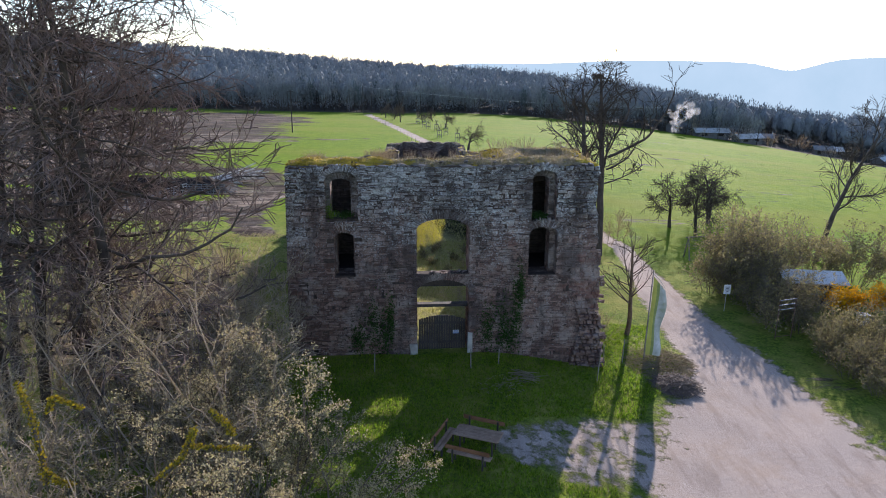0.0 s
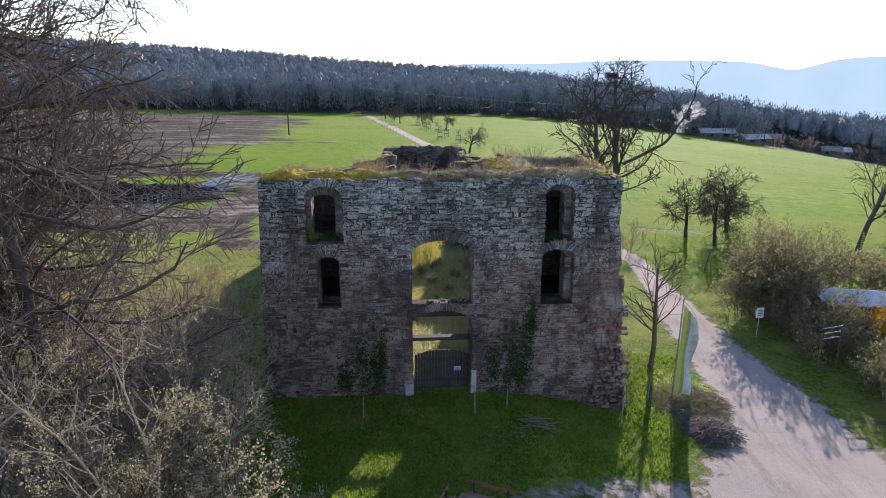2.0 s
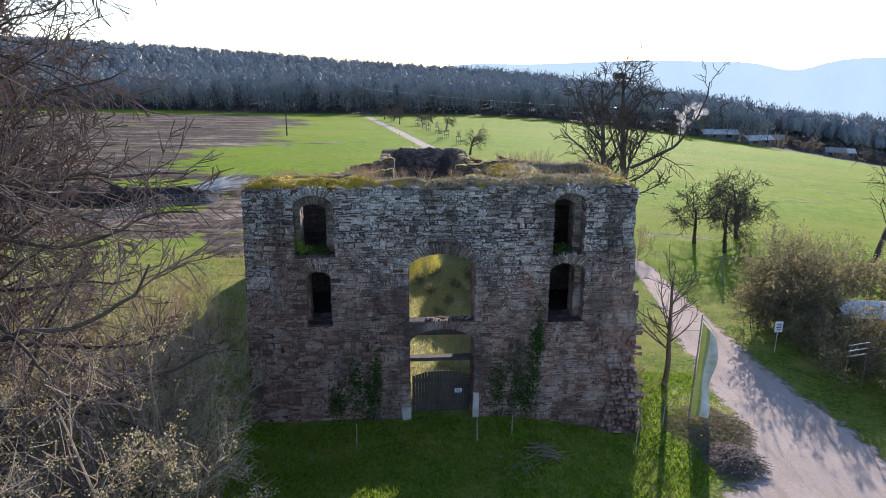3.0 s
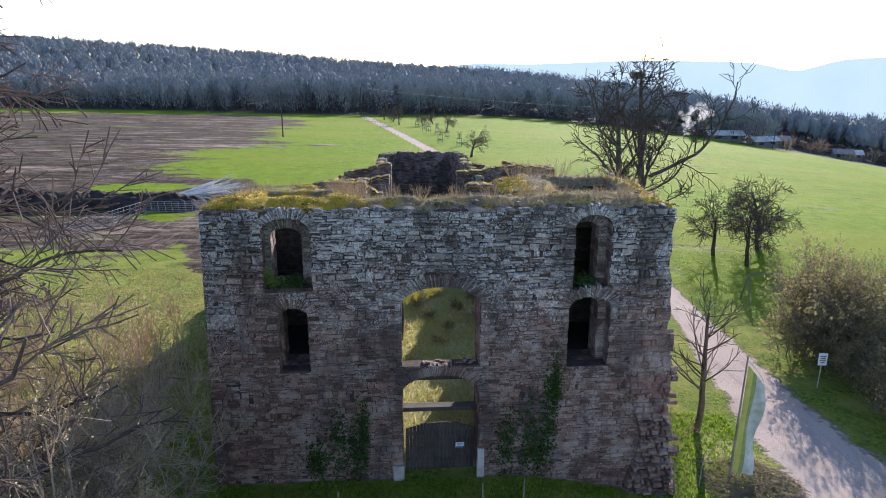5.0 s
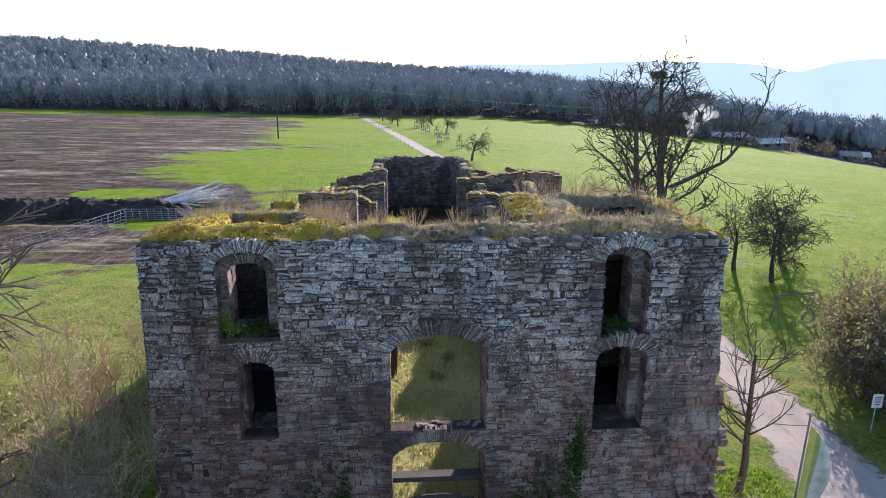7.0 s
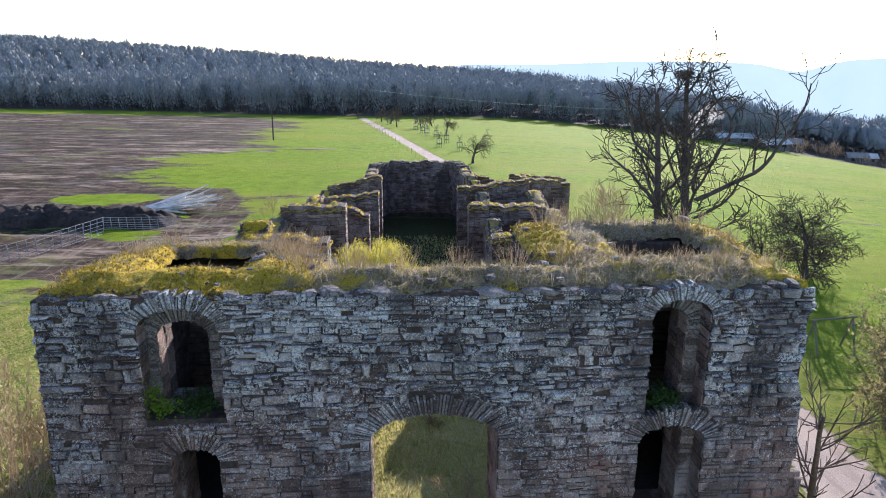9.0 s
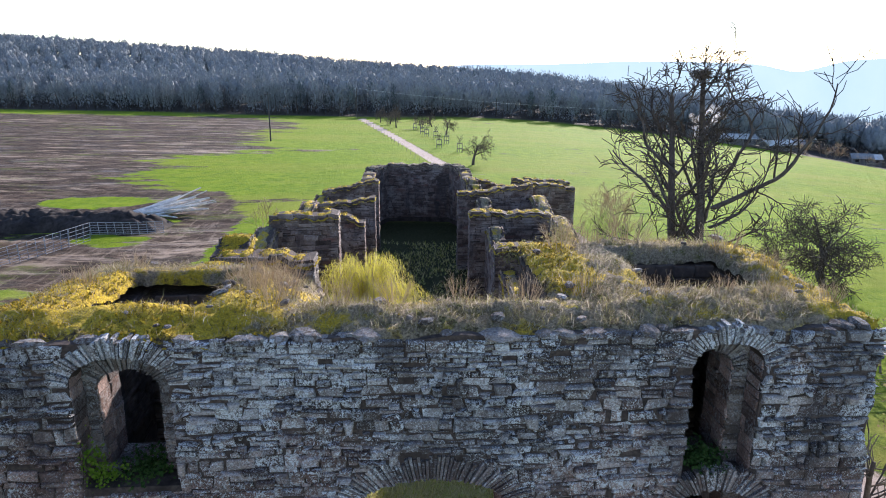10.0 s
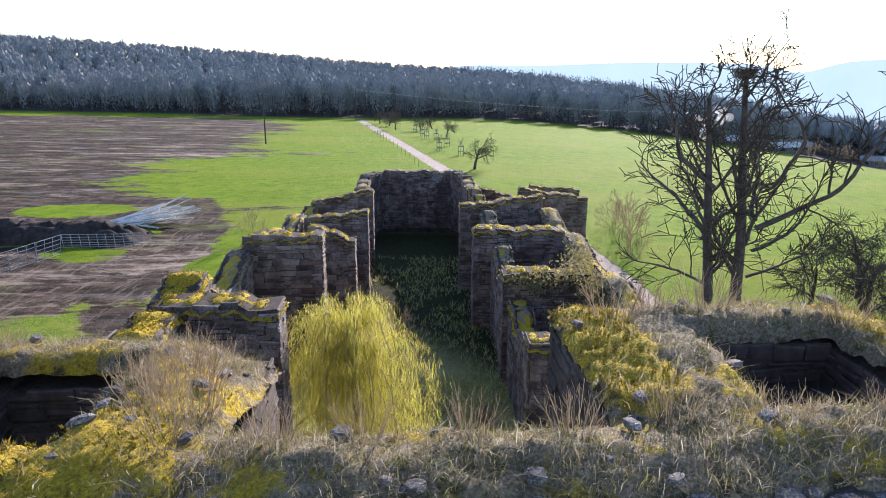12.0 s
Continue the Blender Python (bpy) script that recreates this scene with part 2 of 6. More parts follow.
def turf_material():
    k = Mat("moss_turf", 0.95)
    n1, n2, n3 = k.noise(0.7, 4), k.noise(3.5, 6, 0.7), k.noise(22, 5, 0.7)
    straw = k.mix(k.mask(n3, 0.35, 0.65), (0.13, 0.1, 0.065), (0.42, 0.34, 0.22))
    moss = k.mix(k.mask(n3, 0.35, 0.65), (0.3, 0.21, 0.015), (0.74, 0.52, 0.04))
    green = k.mix(k.mask(n3, 0.35, 0.65), (0.06, 0.06, 0.018), (0.2, 0.19, 0.05))
    c = k.mix(k.mask(n2, 0.5, 0.62), straw, green)
    lush = k.math("MULTIPLY", k.attr("moss"), 0.42)
    c = k.mix(k.mask(k.math("ADD", k.math("ADD", n1, k.math("MULTIPLY", n2, 0.5)), lush), 0.88, 0.98), c, moss)
    # bare dark soil between the cushions; along the broken rim it also paints shade
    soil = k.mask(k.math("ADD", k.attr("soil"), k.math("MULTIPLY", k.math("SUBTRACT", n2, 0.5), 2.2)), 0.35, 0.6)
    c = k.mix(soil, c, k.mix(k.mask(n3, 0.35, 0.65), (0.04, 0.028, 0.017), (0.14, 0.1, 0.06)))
    k.bump(k.math("ADD", n2, n3), 1.0, 0.09)
    return k.done(c)


TURF = turf_material()
TWIG_DARK = leafy("dark_twigs", (0.1, 0.08, 0.064), (0.24, 0.19, 0.15), (0.16, 0.125, 0.1), through=0.4)
TWIG_BROWN = leafy("brown_twigs", (0.13, 0.1, 0.09), (0.32, 0.25, 0.22), (0.2, 0.155, 0.14), through=0.45)
TWIG_OLD = leafy("old_twigs", (0.045, 0.037, 0.03), (0.12, 0.098, 0.078), (0.075, 0.06, 0.048), through=0.08)
TWIG_GREY = leafy("grey_twigs", (0.2, 0.165, 0.135), (0.46, 0.38, 0.3), (0.68, 0.58, 0.48), (0.32, 0.26, 0.2), (0.56, 0.47, 0.36), through=0.5)
BLADE_WALL = leafy("wall_grass", (0.24, 0.2, 0.12), (0.5, 0.43, 0.28), (0.36, 0.31, 0.17), (0.28, 0.29, 0.09), through=0.45)
BUDS = leafy("tiny_buds", (0.28, 0.23, 0.13), (0.6, 0.5, 0.31), (0.46, 0.38, 0.22), (0.42, 0.38, 0.15), through=0.5)
TWIG_TAN = leafy("tan_twigs", (0.26, 0.2, 0.14), (0.62, 0.52, 0.38), (0.45, 0.36, 0.26), (0.56, 0.47, 0.32), through=0.55)
TWIG_PALE = leafy("pale_twigs", (0.26, 0.22, 0.15), (0.44, 0.38, 0.27), (0.34, 0.29, 0.19), through=0.5)
STALK = leafy("dry_stalks", (0.1, 0.075, 0.05), (0.62, 0.54, 0.4), (0.2, 0.15, 0.1), (0.36, 0.33, 0.12), (0.13, 0.12, 0.05), (0.52, 0.43, 0.3), through=0.4)
BLADE_DRY = leafy("dry_grass", (0.3, 0.23, 0.12), (0.5, 0.41, 0.22), (0.36, 0.34, 0.12), (0.26, 0.32, 0.05), through=0.55)
BLADE_NAVE = leafy("nave_blades", (0.34, 0.4, 0.06), (0.6, 0.55, 0.22), (0.66, 0.56, 0.34), (0.42, 0.48, 0.08), through=0.55)
BLADE = leafy("green_grass", (0.08, 0.17, 0.012), (0.22, 0.36, 0.025), (0.34, 0.4, 0.05), through=0.6)
MOSSY = leafy("yellow_moss", (0.12, 0.095, 0.02), (0.58, 0.4, 0.025), (0.1, 0.1, 0.02), (0.36, 0.27, 0.03), (0.17, 0.13, 0.06), (0.5, 0.38, 0.04), through=0.25)
# Darker than the other stone: shade inside the tower shafts is put into it
SHADED_TOWER = plain("shaded_tower_rubble", (0.06, 0.047, 0.039), (0.15, 0.118, 0.098), 5, 0.95, bump=0.6)
WILLOW = leafy("willow_catkins", (0.5, 0.44, 0.04), (0.66, 0.58, 0.12), (0.4, 0.4, 0.05), (0.56, 0.46, 0.2), through=0.5)
YELLOW = leafy("forsythia_bloom", (0.75, 0.36, 0.01), (0.85, 0.5, 0.02), (0.6, 0.3, 0.01), through=0.4)
BUSH = leafy("budding_leaves", (0.2, 0.165, 0.08), (0.36, 0.3, 0.16), (0.24, 0.22, 0.08), (0.3, 0.27, 0.12), through=0.5)


def hazy_wood(name, a, b):
    """A mass of bare twigs seen from far away: streaked upwards, different from tree to tree, with distance haze put
    into the colour.
    """
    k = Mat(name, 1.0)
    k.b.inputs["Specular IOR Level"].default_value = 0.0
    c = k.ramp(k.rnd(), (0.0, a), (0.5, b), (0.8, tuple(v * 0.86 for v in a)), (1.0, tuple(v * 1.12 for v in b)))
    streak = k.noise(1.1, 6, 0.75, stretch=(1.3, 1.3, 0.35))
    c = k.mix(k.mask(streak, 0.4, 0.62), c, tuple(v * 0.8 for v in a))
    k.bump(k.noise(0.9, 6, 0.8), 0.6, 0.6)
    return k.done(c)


# Pale blue-grey instead of twig brown: the distance haze is in these colours
HAZY_TREE = hazy_wood("hazy_woodland", (0.25, 0.268, 0.272), (0.295, 0.308, 0.308))
HAZY_FIR = hazy_wood("hazy_conifers", (0.13, 0.155, 0.155), (0.155, 0.18, 0.178))


# ---- mesh helpers ----
class Soup:
    """Collects vertices and faces of one mesh."""

    def __init__(self):
        self.v, self.f = [], []

    def add(self, verts, faces):
        o = len(self.v)
        self.v += verts
        self.f += [tuple(i + o for i in f) for f in faces]

    def tube(self, pts, radii, sides=4):
        d = (Vector(pts[-1]) - Vector(pts[0]))
        a = d.orthogonal().normalized()
        b = d.cross(a).normalized()
        ring = [(math.cos(6.2832 * i / sides), math.sin(6.2832 * i / sides)) for i in range(sides)]
        ax, ay, az, bx, by, bz = *a, *b
        o = len(self.v)
        for p, r in zip(pts, radii):
            for c, s in ring:
                self.v.append((p[0] + r * (c * ax + s * bx), p[1] + r * (c * ay + s * by), p[2] + r * (c * az + s * bz)))
        for k in range(len(pts) - 1):
            for i in range(sides):
                j = (i + 1) % sides
                self.f.append((o + k * sides + i, o + k * sides + j, o + (k + 1) * sides + j, o + (k + 1) * sides + i))
        if sides > 3:
            self.f.append(tuple(o + (len(pts) - 1) * sides + i for i in range(sides)))

    def box(self, lo, hi):
        (a, b, c), (d, e, f) = lo, hi
        self.add([(a, b, c), (d, b, c), (d, e, c), (a, e, c), (a, b, f), (d, b, f), (d, e, f), (a, e, f)],
                 [(0, 3, 2, 1), (4, 5, 6, 7), (0, 1, 5, 4), (1, 2, 6, 5), (2, 3, 7, 6), (3, 0, 4, 7)])

    def mesh(self, name, mat, smooth=False):
        me = bpy.data.meshes.new(name)
        me.from_pydata(self.v, [], self.f)
        for m in (mat if isinstance(mat, (list, tuple)) else [mat]):
            me.materials.append(m)
        if smooth:
            me.polygons.foreach_set("use_smooth", [True] * len(me.polygons))
        me.update()
        return me


def part(name, soup, mat, parent=None, label="", smooth=False):
    """Links a soup as one mesh object under a thing or a part."""
    ob = new(name, soup.mesh(name, mat, smooth) if isinstance(soup, Soup) else soup)
    ob.parent = parent
    return tagged(ob, label)


def thing(name, m, label, category, group="", kind=""):
    ob = new(name)
    ob.matrix_world = m
    return tagged(ob, label, category, group, kind)


def sstep(a, b, x):
    t = min(1.0, max(0.0, (x - a) / (b - a)))
    return t * t * (3 - 2 * t)


def n2(x, y, s, o=0.0):
    return noise.noise((x * s, y * s, o))


# ---- ground ----
def ground_z(x, y):
    z = -0.035 * max(0, min(y, 420) - 48)
    xr = min(max(0, x), 400)
    z -= 0.02 * xr + 0.0005 * min(xr, 200) ** 2 * sstep(20, 110, y)
    z += 0.011 * min(400, max(0, -x)) * sstep(60, 200, y)
    z -= 0.5 * sstep(-12, -26, x) * sstep(58, 76, y) * (1 - sstep(95, 150, y))
    z -= 0.75 * sstep(2.5, 8.5, x) * (1 - sstep(55, 90, y))
    # wooded hill behind the fields
    edge = wood_edge(x)
    z += (6 + 20 * sstep(60, -330, x)) * sstep(edge + 2, edge + 210, y)
    z -= 90 * sstep(edge + 230, edge + 700, y) * sstep(-100, 260, x) + 70 * sstep(edge + 230, edge + 900, y)
    return z


def wood_edge(x):
    return 298 - 0.0022 * max(0, x) ** 2 - 12 * sstep(20, 120, x) + 6 * math.sin(x * 0.03)


ROAD = [(13.5, 15.0, 5.6), (13.6, 22.0, 6.0), (14.6, 27.0, 4.6), (15.8, 31.0, 3.1), (16.0, 35.0, 2.4), (15.6, 40.0, 1.9), (15.6, 46.0, 1.6), (15.9, 52.0, 1.1), (16.3, 60.0, 0.9),
        (14.3, 70.0, 1.0), (13.0, 80.0, 0.9), (11.0, 92.0, 1.0), (5.5, 112.0, 1.2), (-0.6, 139.8, 1.3), (-12.3, 195.0, 1.3), (-31.0, 279.0, 1.4)]
PLAZA = [(18.0, 18.0, 5.0), (7.6, 26.0, 2.1), (5.4, 25.0, 2.2), (3.5, 24.8, 1.3), (9.0, 25.5, 2.4)]


def near_line(x, y, pts):
    """Distance to a line of (x, y, half width), in half widths."""
    best = 9.0
    for (x0, y0, w0), (x1, y1, w1) in zip(pts, pts[1:]):
        dx, dy = x1 - x0, y1 - y0
        t = min(1, max(0, ((x - x0) * dx + (y - y0) * dy) / (dx * dx + dy * dy)))
        d = math.hypot(x - x0 - t * dx, y - y0 - t * dy) / (w0 + t * (w1 - w0))
        best = min(best, d)
    return best


def road_amount(x, y):
    d = near_line(x, y, ROAD)
    for px, py, r in PLAZA:
        if px > 10:
            d = min(d, math.hypot(x - px, y - py) / r)
        else:
            # trodden patch by the table: gravel half grown over
            d = min(d, max(0.93, math.hypot(x - px, y - py) / r))
    return max(0.0, min(1.0, 1.5 - d))


def mud_amount(x, y):
    """How far the pasture is churned to mud: the big field, the yard round the heap, tracks and a wet streak."""
    if x > 0 or y < 27:
        return 0.0
    # right-hand limit of the field: a green tongue runs in across its middle
    right = -27.0 - 21.0 * sstep(106, 122, y) + 9.0 * sstep(146, 158, y) - 6.0 * sstep(168, 180, y) - 20.0 * sstep(225, 275, y) + 2.5 * math.sin(y * 0.21)
    m = 0.95 * sstep(right + 13, right - 11, x) * sstep(88, 94, y) * sstep(281, 266, y)
    m *= 1 - 0.95 * (1 - sstep(0.6, 1.25, math.hypot((x + 41) / 6.5, (y - 101.5) / 4.2)))
    m = max(m, 0.85 * (1 - sstep(0.6, 1.5, near_line(x, y, [(-17, 60, 1.6), (-21.5, 71, 2.2), (-22.6, 82, 2.6), (-24.2, 92, 3.2), (-30, 106, 4.0)]))))
    m = max(m, 0.8 * sstep(-20.5, -24, x) * sstep(62, 69, y) * sstep(93, 86, y) * (1 - 0.8 * (1 - sstep(0.7, 1.3, math.hypot((x + 29.5) / 3.6, (y - 82) / 2.2)))))
    m = max(m, 0.22 * sstep(-11, -14, x) * sstep(28, 34, y) * sstep(66, 58, y))
    streak = 0.66 * (1 - sstep(0.4, 1.4, near_line(x, y, [(-60, 160, 6), (-36, 156, 3.4), (-18, 161, 1.6)])))
    return max(m, streak)


def spread(lo, a, b, hi, fine, grow):
    mid = list(np.arange(a, b + 1e-6, fine))
    out, s, p = [], fine, b
    while p < hi:
        s *= grow
        p += s
        out.append(p)
    left, s, p = [], fine, a
    while p > lo:
        s *= grow
        p -= s
        left.append(p)
    return left[::-1] + mid + out


def build_ground():
    xs, ys = spread(-3500, -45, 36, 3500, 0.6, 1.09), spread(-900, 17, 100, 4500, 0.6, 1.06)
    verts, road, mud, dry, field, wood, nave = [], [], [], [], [], [], []
    for y in ys:
        for x in xs:
            z = ground_z(x, y)
            m = mud_amount(x, y)
            near = abs(x) < 60 and y < 130
            if near:
                z += 0.07 * n2(x, y, 0.35) + 0.03 * n2(x, y, 1.3, 3)
                z += m * 0.2 * n2(x * 0.6, y, 0.9, 5)
            r = road_amount(x, y) if -60 < x < 40 and 0 < y < 300 else 0.0
            verts.append((x, y, z - 0.06 * r))
            road.append(r)
            mud.append(m)
            inside = abs(x + (y - 33) * 0.04) < 8 and 34 < y < 90
            d = 0.72 if inside else 0.24 + 0.16 * sstep(-11, -15, x) * sstep(70, 50, y)
            d = max(d, 0.75 * (1 - sstep(0.4, 1.2, math.hypot((x - 11.8) / 2.2, (y - 34.5) / 5))))
            dry.append(d * (1 - sstep(70, 110, y)))
            # how far the floor colour is darkened as shade inside the walls
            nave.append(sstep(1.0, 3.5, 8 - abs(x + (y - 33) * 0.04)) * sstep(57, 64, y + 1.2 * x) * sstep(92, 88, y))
            wood.append(sstep(-4, 3, y - wood_edge(x)))
            field.append(sstep(56, 78, y + 0.6 * x * (x > 0)) * (1 - inside))
    w = len(xs)
    faces = [(j * w + i, j * w + i + 1, (j + 1) * w + i + 1, (j + 1) * w + i) for j in range(len(ys) - 1) for i in range(w - 1)]
    s = Soup()
    s.v, s.f = verts, faces
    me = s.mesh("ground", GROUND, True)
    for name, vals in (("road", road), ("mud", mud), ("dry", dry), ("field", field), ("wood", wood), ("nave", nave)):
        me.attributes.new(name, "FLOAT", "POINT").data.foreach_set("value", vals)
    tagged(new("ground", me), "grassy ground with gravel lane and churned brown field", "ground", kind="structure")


build_ground()


# ---- church ruin ----
CH = pose(0, 33.5, 0, 0, 0, 4.2)
NV = pose(0, 33.5, 0, 0, 0, 2.4)
church = thing("church_ruin", CH, "roofless sandstone church ruin with mossy wall tops", "ruin")


def arch_loop(u0, u1, zb, zs, za, n=14):
    c, r = (u0 + u1) / 2, (u1 - u0) / 2
    arc = [(c + r * math.cos(math.pi * i / n), zs + (za - zs) * math.sin(math.pi * i / n)) for i in range(n + 1)]
    return [(u0, zb), (u1, zb)] + arc


class Opening:
    def __init__(self, u0, u1, zb, zs, za, ring=0.4):
        self.u0, self.u1, self.zb, self.zs, self.za, self.ring = u0, u1, zb, zs, za, ring
        self.loop = arch_loop(u0, u1, zb, zs, za)

    def span(self, z, ring=True):
        """The blocked stretch at the height z, or None."""
        c, r = (self.u0 + self.u1) / 2, (self.u1 - self.u0) / 2
        if z < self.zb or z > self.za + (self.ring * 0.72 if ring else 0):
            return None
        if z <= self.zs:
            return (self.u0, self.u1)
        g = self.ring * 0.72 if ring else 0
        k = (z - self.zs) / (self.za - self.zs + g)
        h = (r + g) * math.sqrt(max(0, 1 - k * k))
        return (c - h, c + h)


DOOR = Opening(-1.35, 1.38, -0.4, 3.45, 4.1, 0.42)
WINDOW = Opening(-1.36, 1.36, 4.45, 6.75, 7.35, 0.5)
# front recess and the narrower opening behind it, for each of the four niches
NICHES = [(Opening(-5.87, -4.27, 7.4, 9.3, 9.8, 0.36), Opening(-5.66, -4.62, 7.4, 9.05, 9.36)),
          (Opening(-5.5, -4.48, 4.4, 6.4, 6.7, 0.48), Opening(-5.42, -4.56, 4.4, 6.3, 6.6)),
          (Opening(4.5, 5.78, 7.15, 9.35, 9.8, 0.38), Opening(4.5, 5.48, 7.15, 9.1, 9.45)),
          (Opening(4.44, 5.92, 4.3, 6.5, 6.9, 0.48), Opening(4.44, 5.62, 4.3, 6.4, 6.75))]
OPENINGS = [DOOR, WINDOW] + [a for a, b in NICHES]
# behind the front leaf the gate and window share one tall opening
BEHIND = [Opening(-1.36, 1.38, -0.4, 6.75, 7.35)] + [b for a, b in NICHES]
PUTLOGS = [(-7.45, 6.9), (-6.75, 6.9), (-3.61, 6.86), (-2.3, 6.92), (3.2, 6.9), (6.5, 6.9), (-3.1, 3.4), (2.9, 3.3), (-6.6, 3.3), (6.6, 3.6), (-4.1, 1.7), (3.9, 5.2)]


def left_edge(z):
    return -8.05 + 0.03 * z


def right_edge(z):
    return 8.35 - 0.055 * z + 0.05 * math.sin(z * 2.1) + 0.04 * math.sin(z * 5.3)


def slab(outline, holes, depth):
    """A wall standing in the plane v = 0, going back by depth, with openings through it."""
    bm = bmesh.new()
    for loop in [outline] + holes:
        vs = [bm.verts.new((u, 0, z)) for u, z in loop]
        for a, b in zip(vs, vs[1:] + vs[:1]):
            bm.edges.new((a, b))
    bmesh.ops.triangle_fill(bm, use_beauty=True, edges=bm.edges[:])
    got = bmesh.ops.extrude_face_region(bm, geom=bm.faces[:])
    for v in (g for g in got["geom"] if isinstance(g, bmesh.types.BMVert)):
        v.co.y += depth
    bmesh.ops.recalc_face_normals(bm, faces=bm.faces[:])
    return bm


def bm_mesh(name, bm, mat):
    me = bpy.data.meshes.new(name)
    bm.to_mesh(me)
    bm.free()
    me.materials.append(mat)
    return me


def stone_block(s, face, u0, u1, z0, z1, proud, rng, rough=1.0):
    """One rough stone, its arrises worn: three rings."""
    o, ud, nd = face
    g = rng.uniform(0.002, 0.013) * rough
    w, h = u1 - u0, z1 - z0
    ins = min(0.04, 0.26 * min(w, h))
    ju, jz = min(0.035, 0.14 * w) * rough, min(0.026, 0.2 * h) * rough

    def at(u, z, d):
        return (o[0] + u * ud[0] + d * nd[0], o[1] + u * ud[1] + d * nd[1], o[2] + z)

    j = lambda k: rng.uniform(-k, k)
    cs = [(u0 + g, z0 + g), (u1 - g, z0 + g), (u1 - g, z1 - g), (u0 + g, z1 - g)]
    cs = [(u + j(ju), z + j(jz)) for u, z in cs]
    cu, cz = (u0 + u1) / 2, (z0 + z1) / 2
    inn = [(u + math.copysign(ins * rng.uniform(0.4, 1), cu - u), z + math.copysign(ins * rng.uniform(0.4, 1), cz - z)) for u, z in cs]
    vs = [at(u, z, -0.03) for u, z in cs] + [at(u, z, proud * 0.55) for u, z in cs] + [at(u, z, proud + j(0.014)) for u, z in inn]
    fs = []
    for k in (0, 4):
        fs += [(k + i, k + (i + 1) % 4, k + 4 + (i + 1) % 4, k + 4 + i) for i in range(4)]
    fs.append((8, 9, 10, 11))
    s.add(vs, fs)


def courses(z0, z1, rng, lo=0.11, hi=0.27):
    out, z = [], z0
    while z < z1:
        h = rng.uniform(lo, hi)
        out.append((z, z + h))
        z += h
    return out


def free_spans(u0, u1, blocked):
    spans = [(u0, u1)]
    for a, b in blocked:
        spans = [q for p in spans for q in ((p[0], min(p[1], a)), (max(p[0], b), p[1])) if q[1] - q[0] > 0.06]
    return spans


def lay_wall(rows, bounds, openings, rng, take, lo=0.18, hi=0.6):
    """Fills courses with stones of uneven length; take(u0, u1, z0, z1) builds one."""
    for z0, z1 in rows:
        zm = (z0 + z1) / 2
        a, b = bounds(zm)
        if b - a < 0.1:
            continue
        bl = []
        for o in openings:
            ss = [q for q in (o.span(z0 + 0.02), o.span(zm), o.span(z1 - 0.02)) if q]
            if ss:
                bl.append((min(q[0] for q in ss), max(q[1] for q in ss)))
        for p, q in free_spans(a, b, bl):
            u = p
            while u < q - 0.02:
                w = min(rng.uniform(lo, hi) * (0.75 + (z1 - z0) * 1.6), q - u)
                if q - u - w < 0.12:
                    w = q - u
                if z1 - z0 > 0.15 and rng.random() < 0.4:
                    zs = z0 + (z1 - z0) * rng.uniform(0.4, 0.6)
                    take(u, u + w, z0, zs)
                    take(u, u + w, zs, z1)
                else:
                    take(u, u + w, z0, z1)
                u += w


def voussoirs(s, face, o, rng, depth=0.5):
    c, r = (o.u0 + o.u1) / 2, (o.u1 - o.u0) / 2
    n = max(15, int(math.pi * r / 0.055))
    og, ud, nd = face

    def at(u, z, d):
        return (og[0] + u * ud[0] + d * nd[0], og[1] + u * ud[1] + d * nd[1], og[2] + z)

    for i in range(n):
        j = rng.uniform(-0.06, 0.06)
        a0, a1 = math.pi * (i + 0.13 + j) / n, math.pi * (i + 0.87 + j) / n
        g = o.ring * rng.uniform(0.72, 1.0)
        pr = rng.uniform(0.01, 0.09)
        q = []
        for rr, a in ((0, a0), (0, a1), (g, a1), (g, a0)):
            q.append((c + (r + rr) * math.cos(a), o.zs + (o.za - o.zs + rr) * math.sin(a)))
        s.add([at(u, z, -0.2) for u, z in q] + [at(u, z, pr + rng.uniform(-0.01, 0.01)) for u, z in q],
              [(0, 1, 5, 4), (1, 2, 6, 5), (2, 3, 7, 6), (3, 0, 4, 7), (4, 5, 6, 7)])


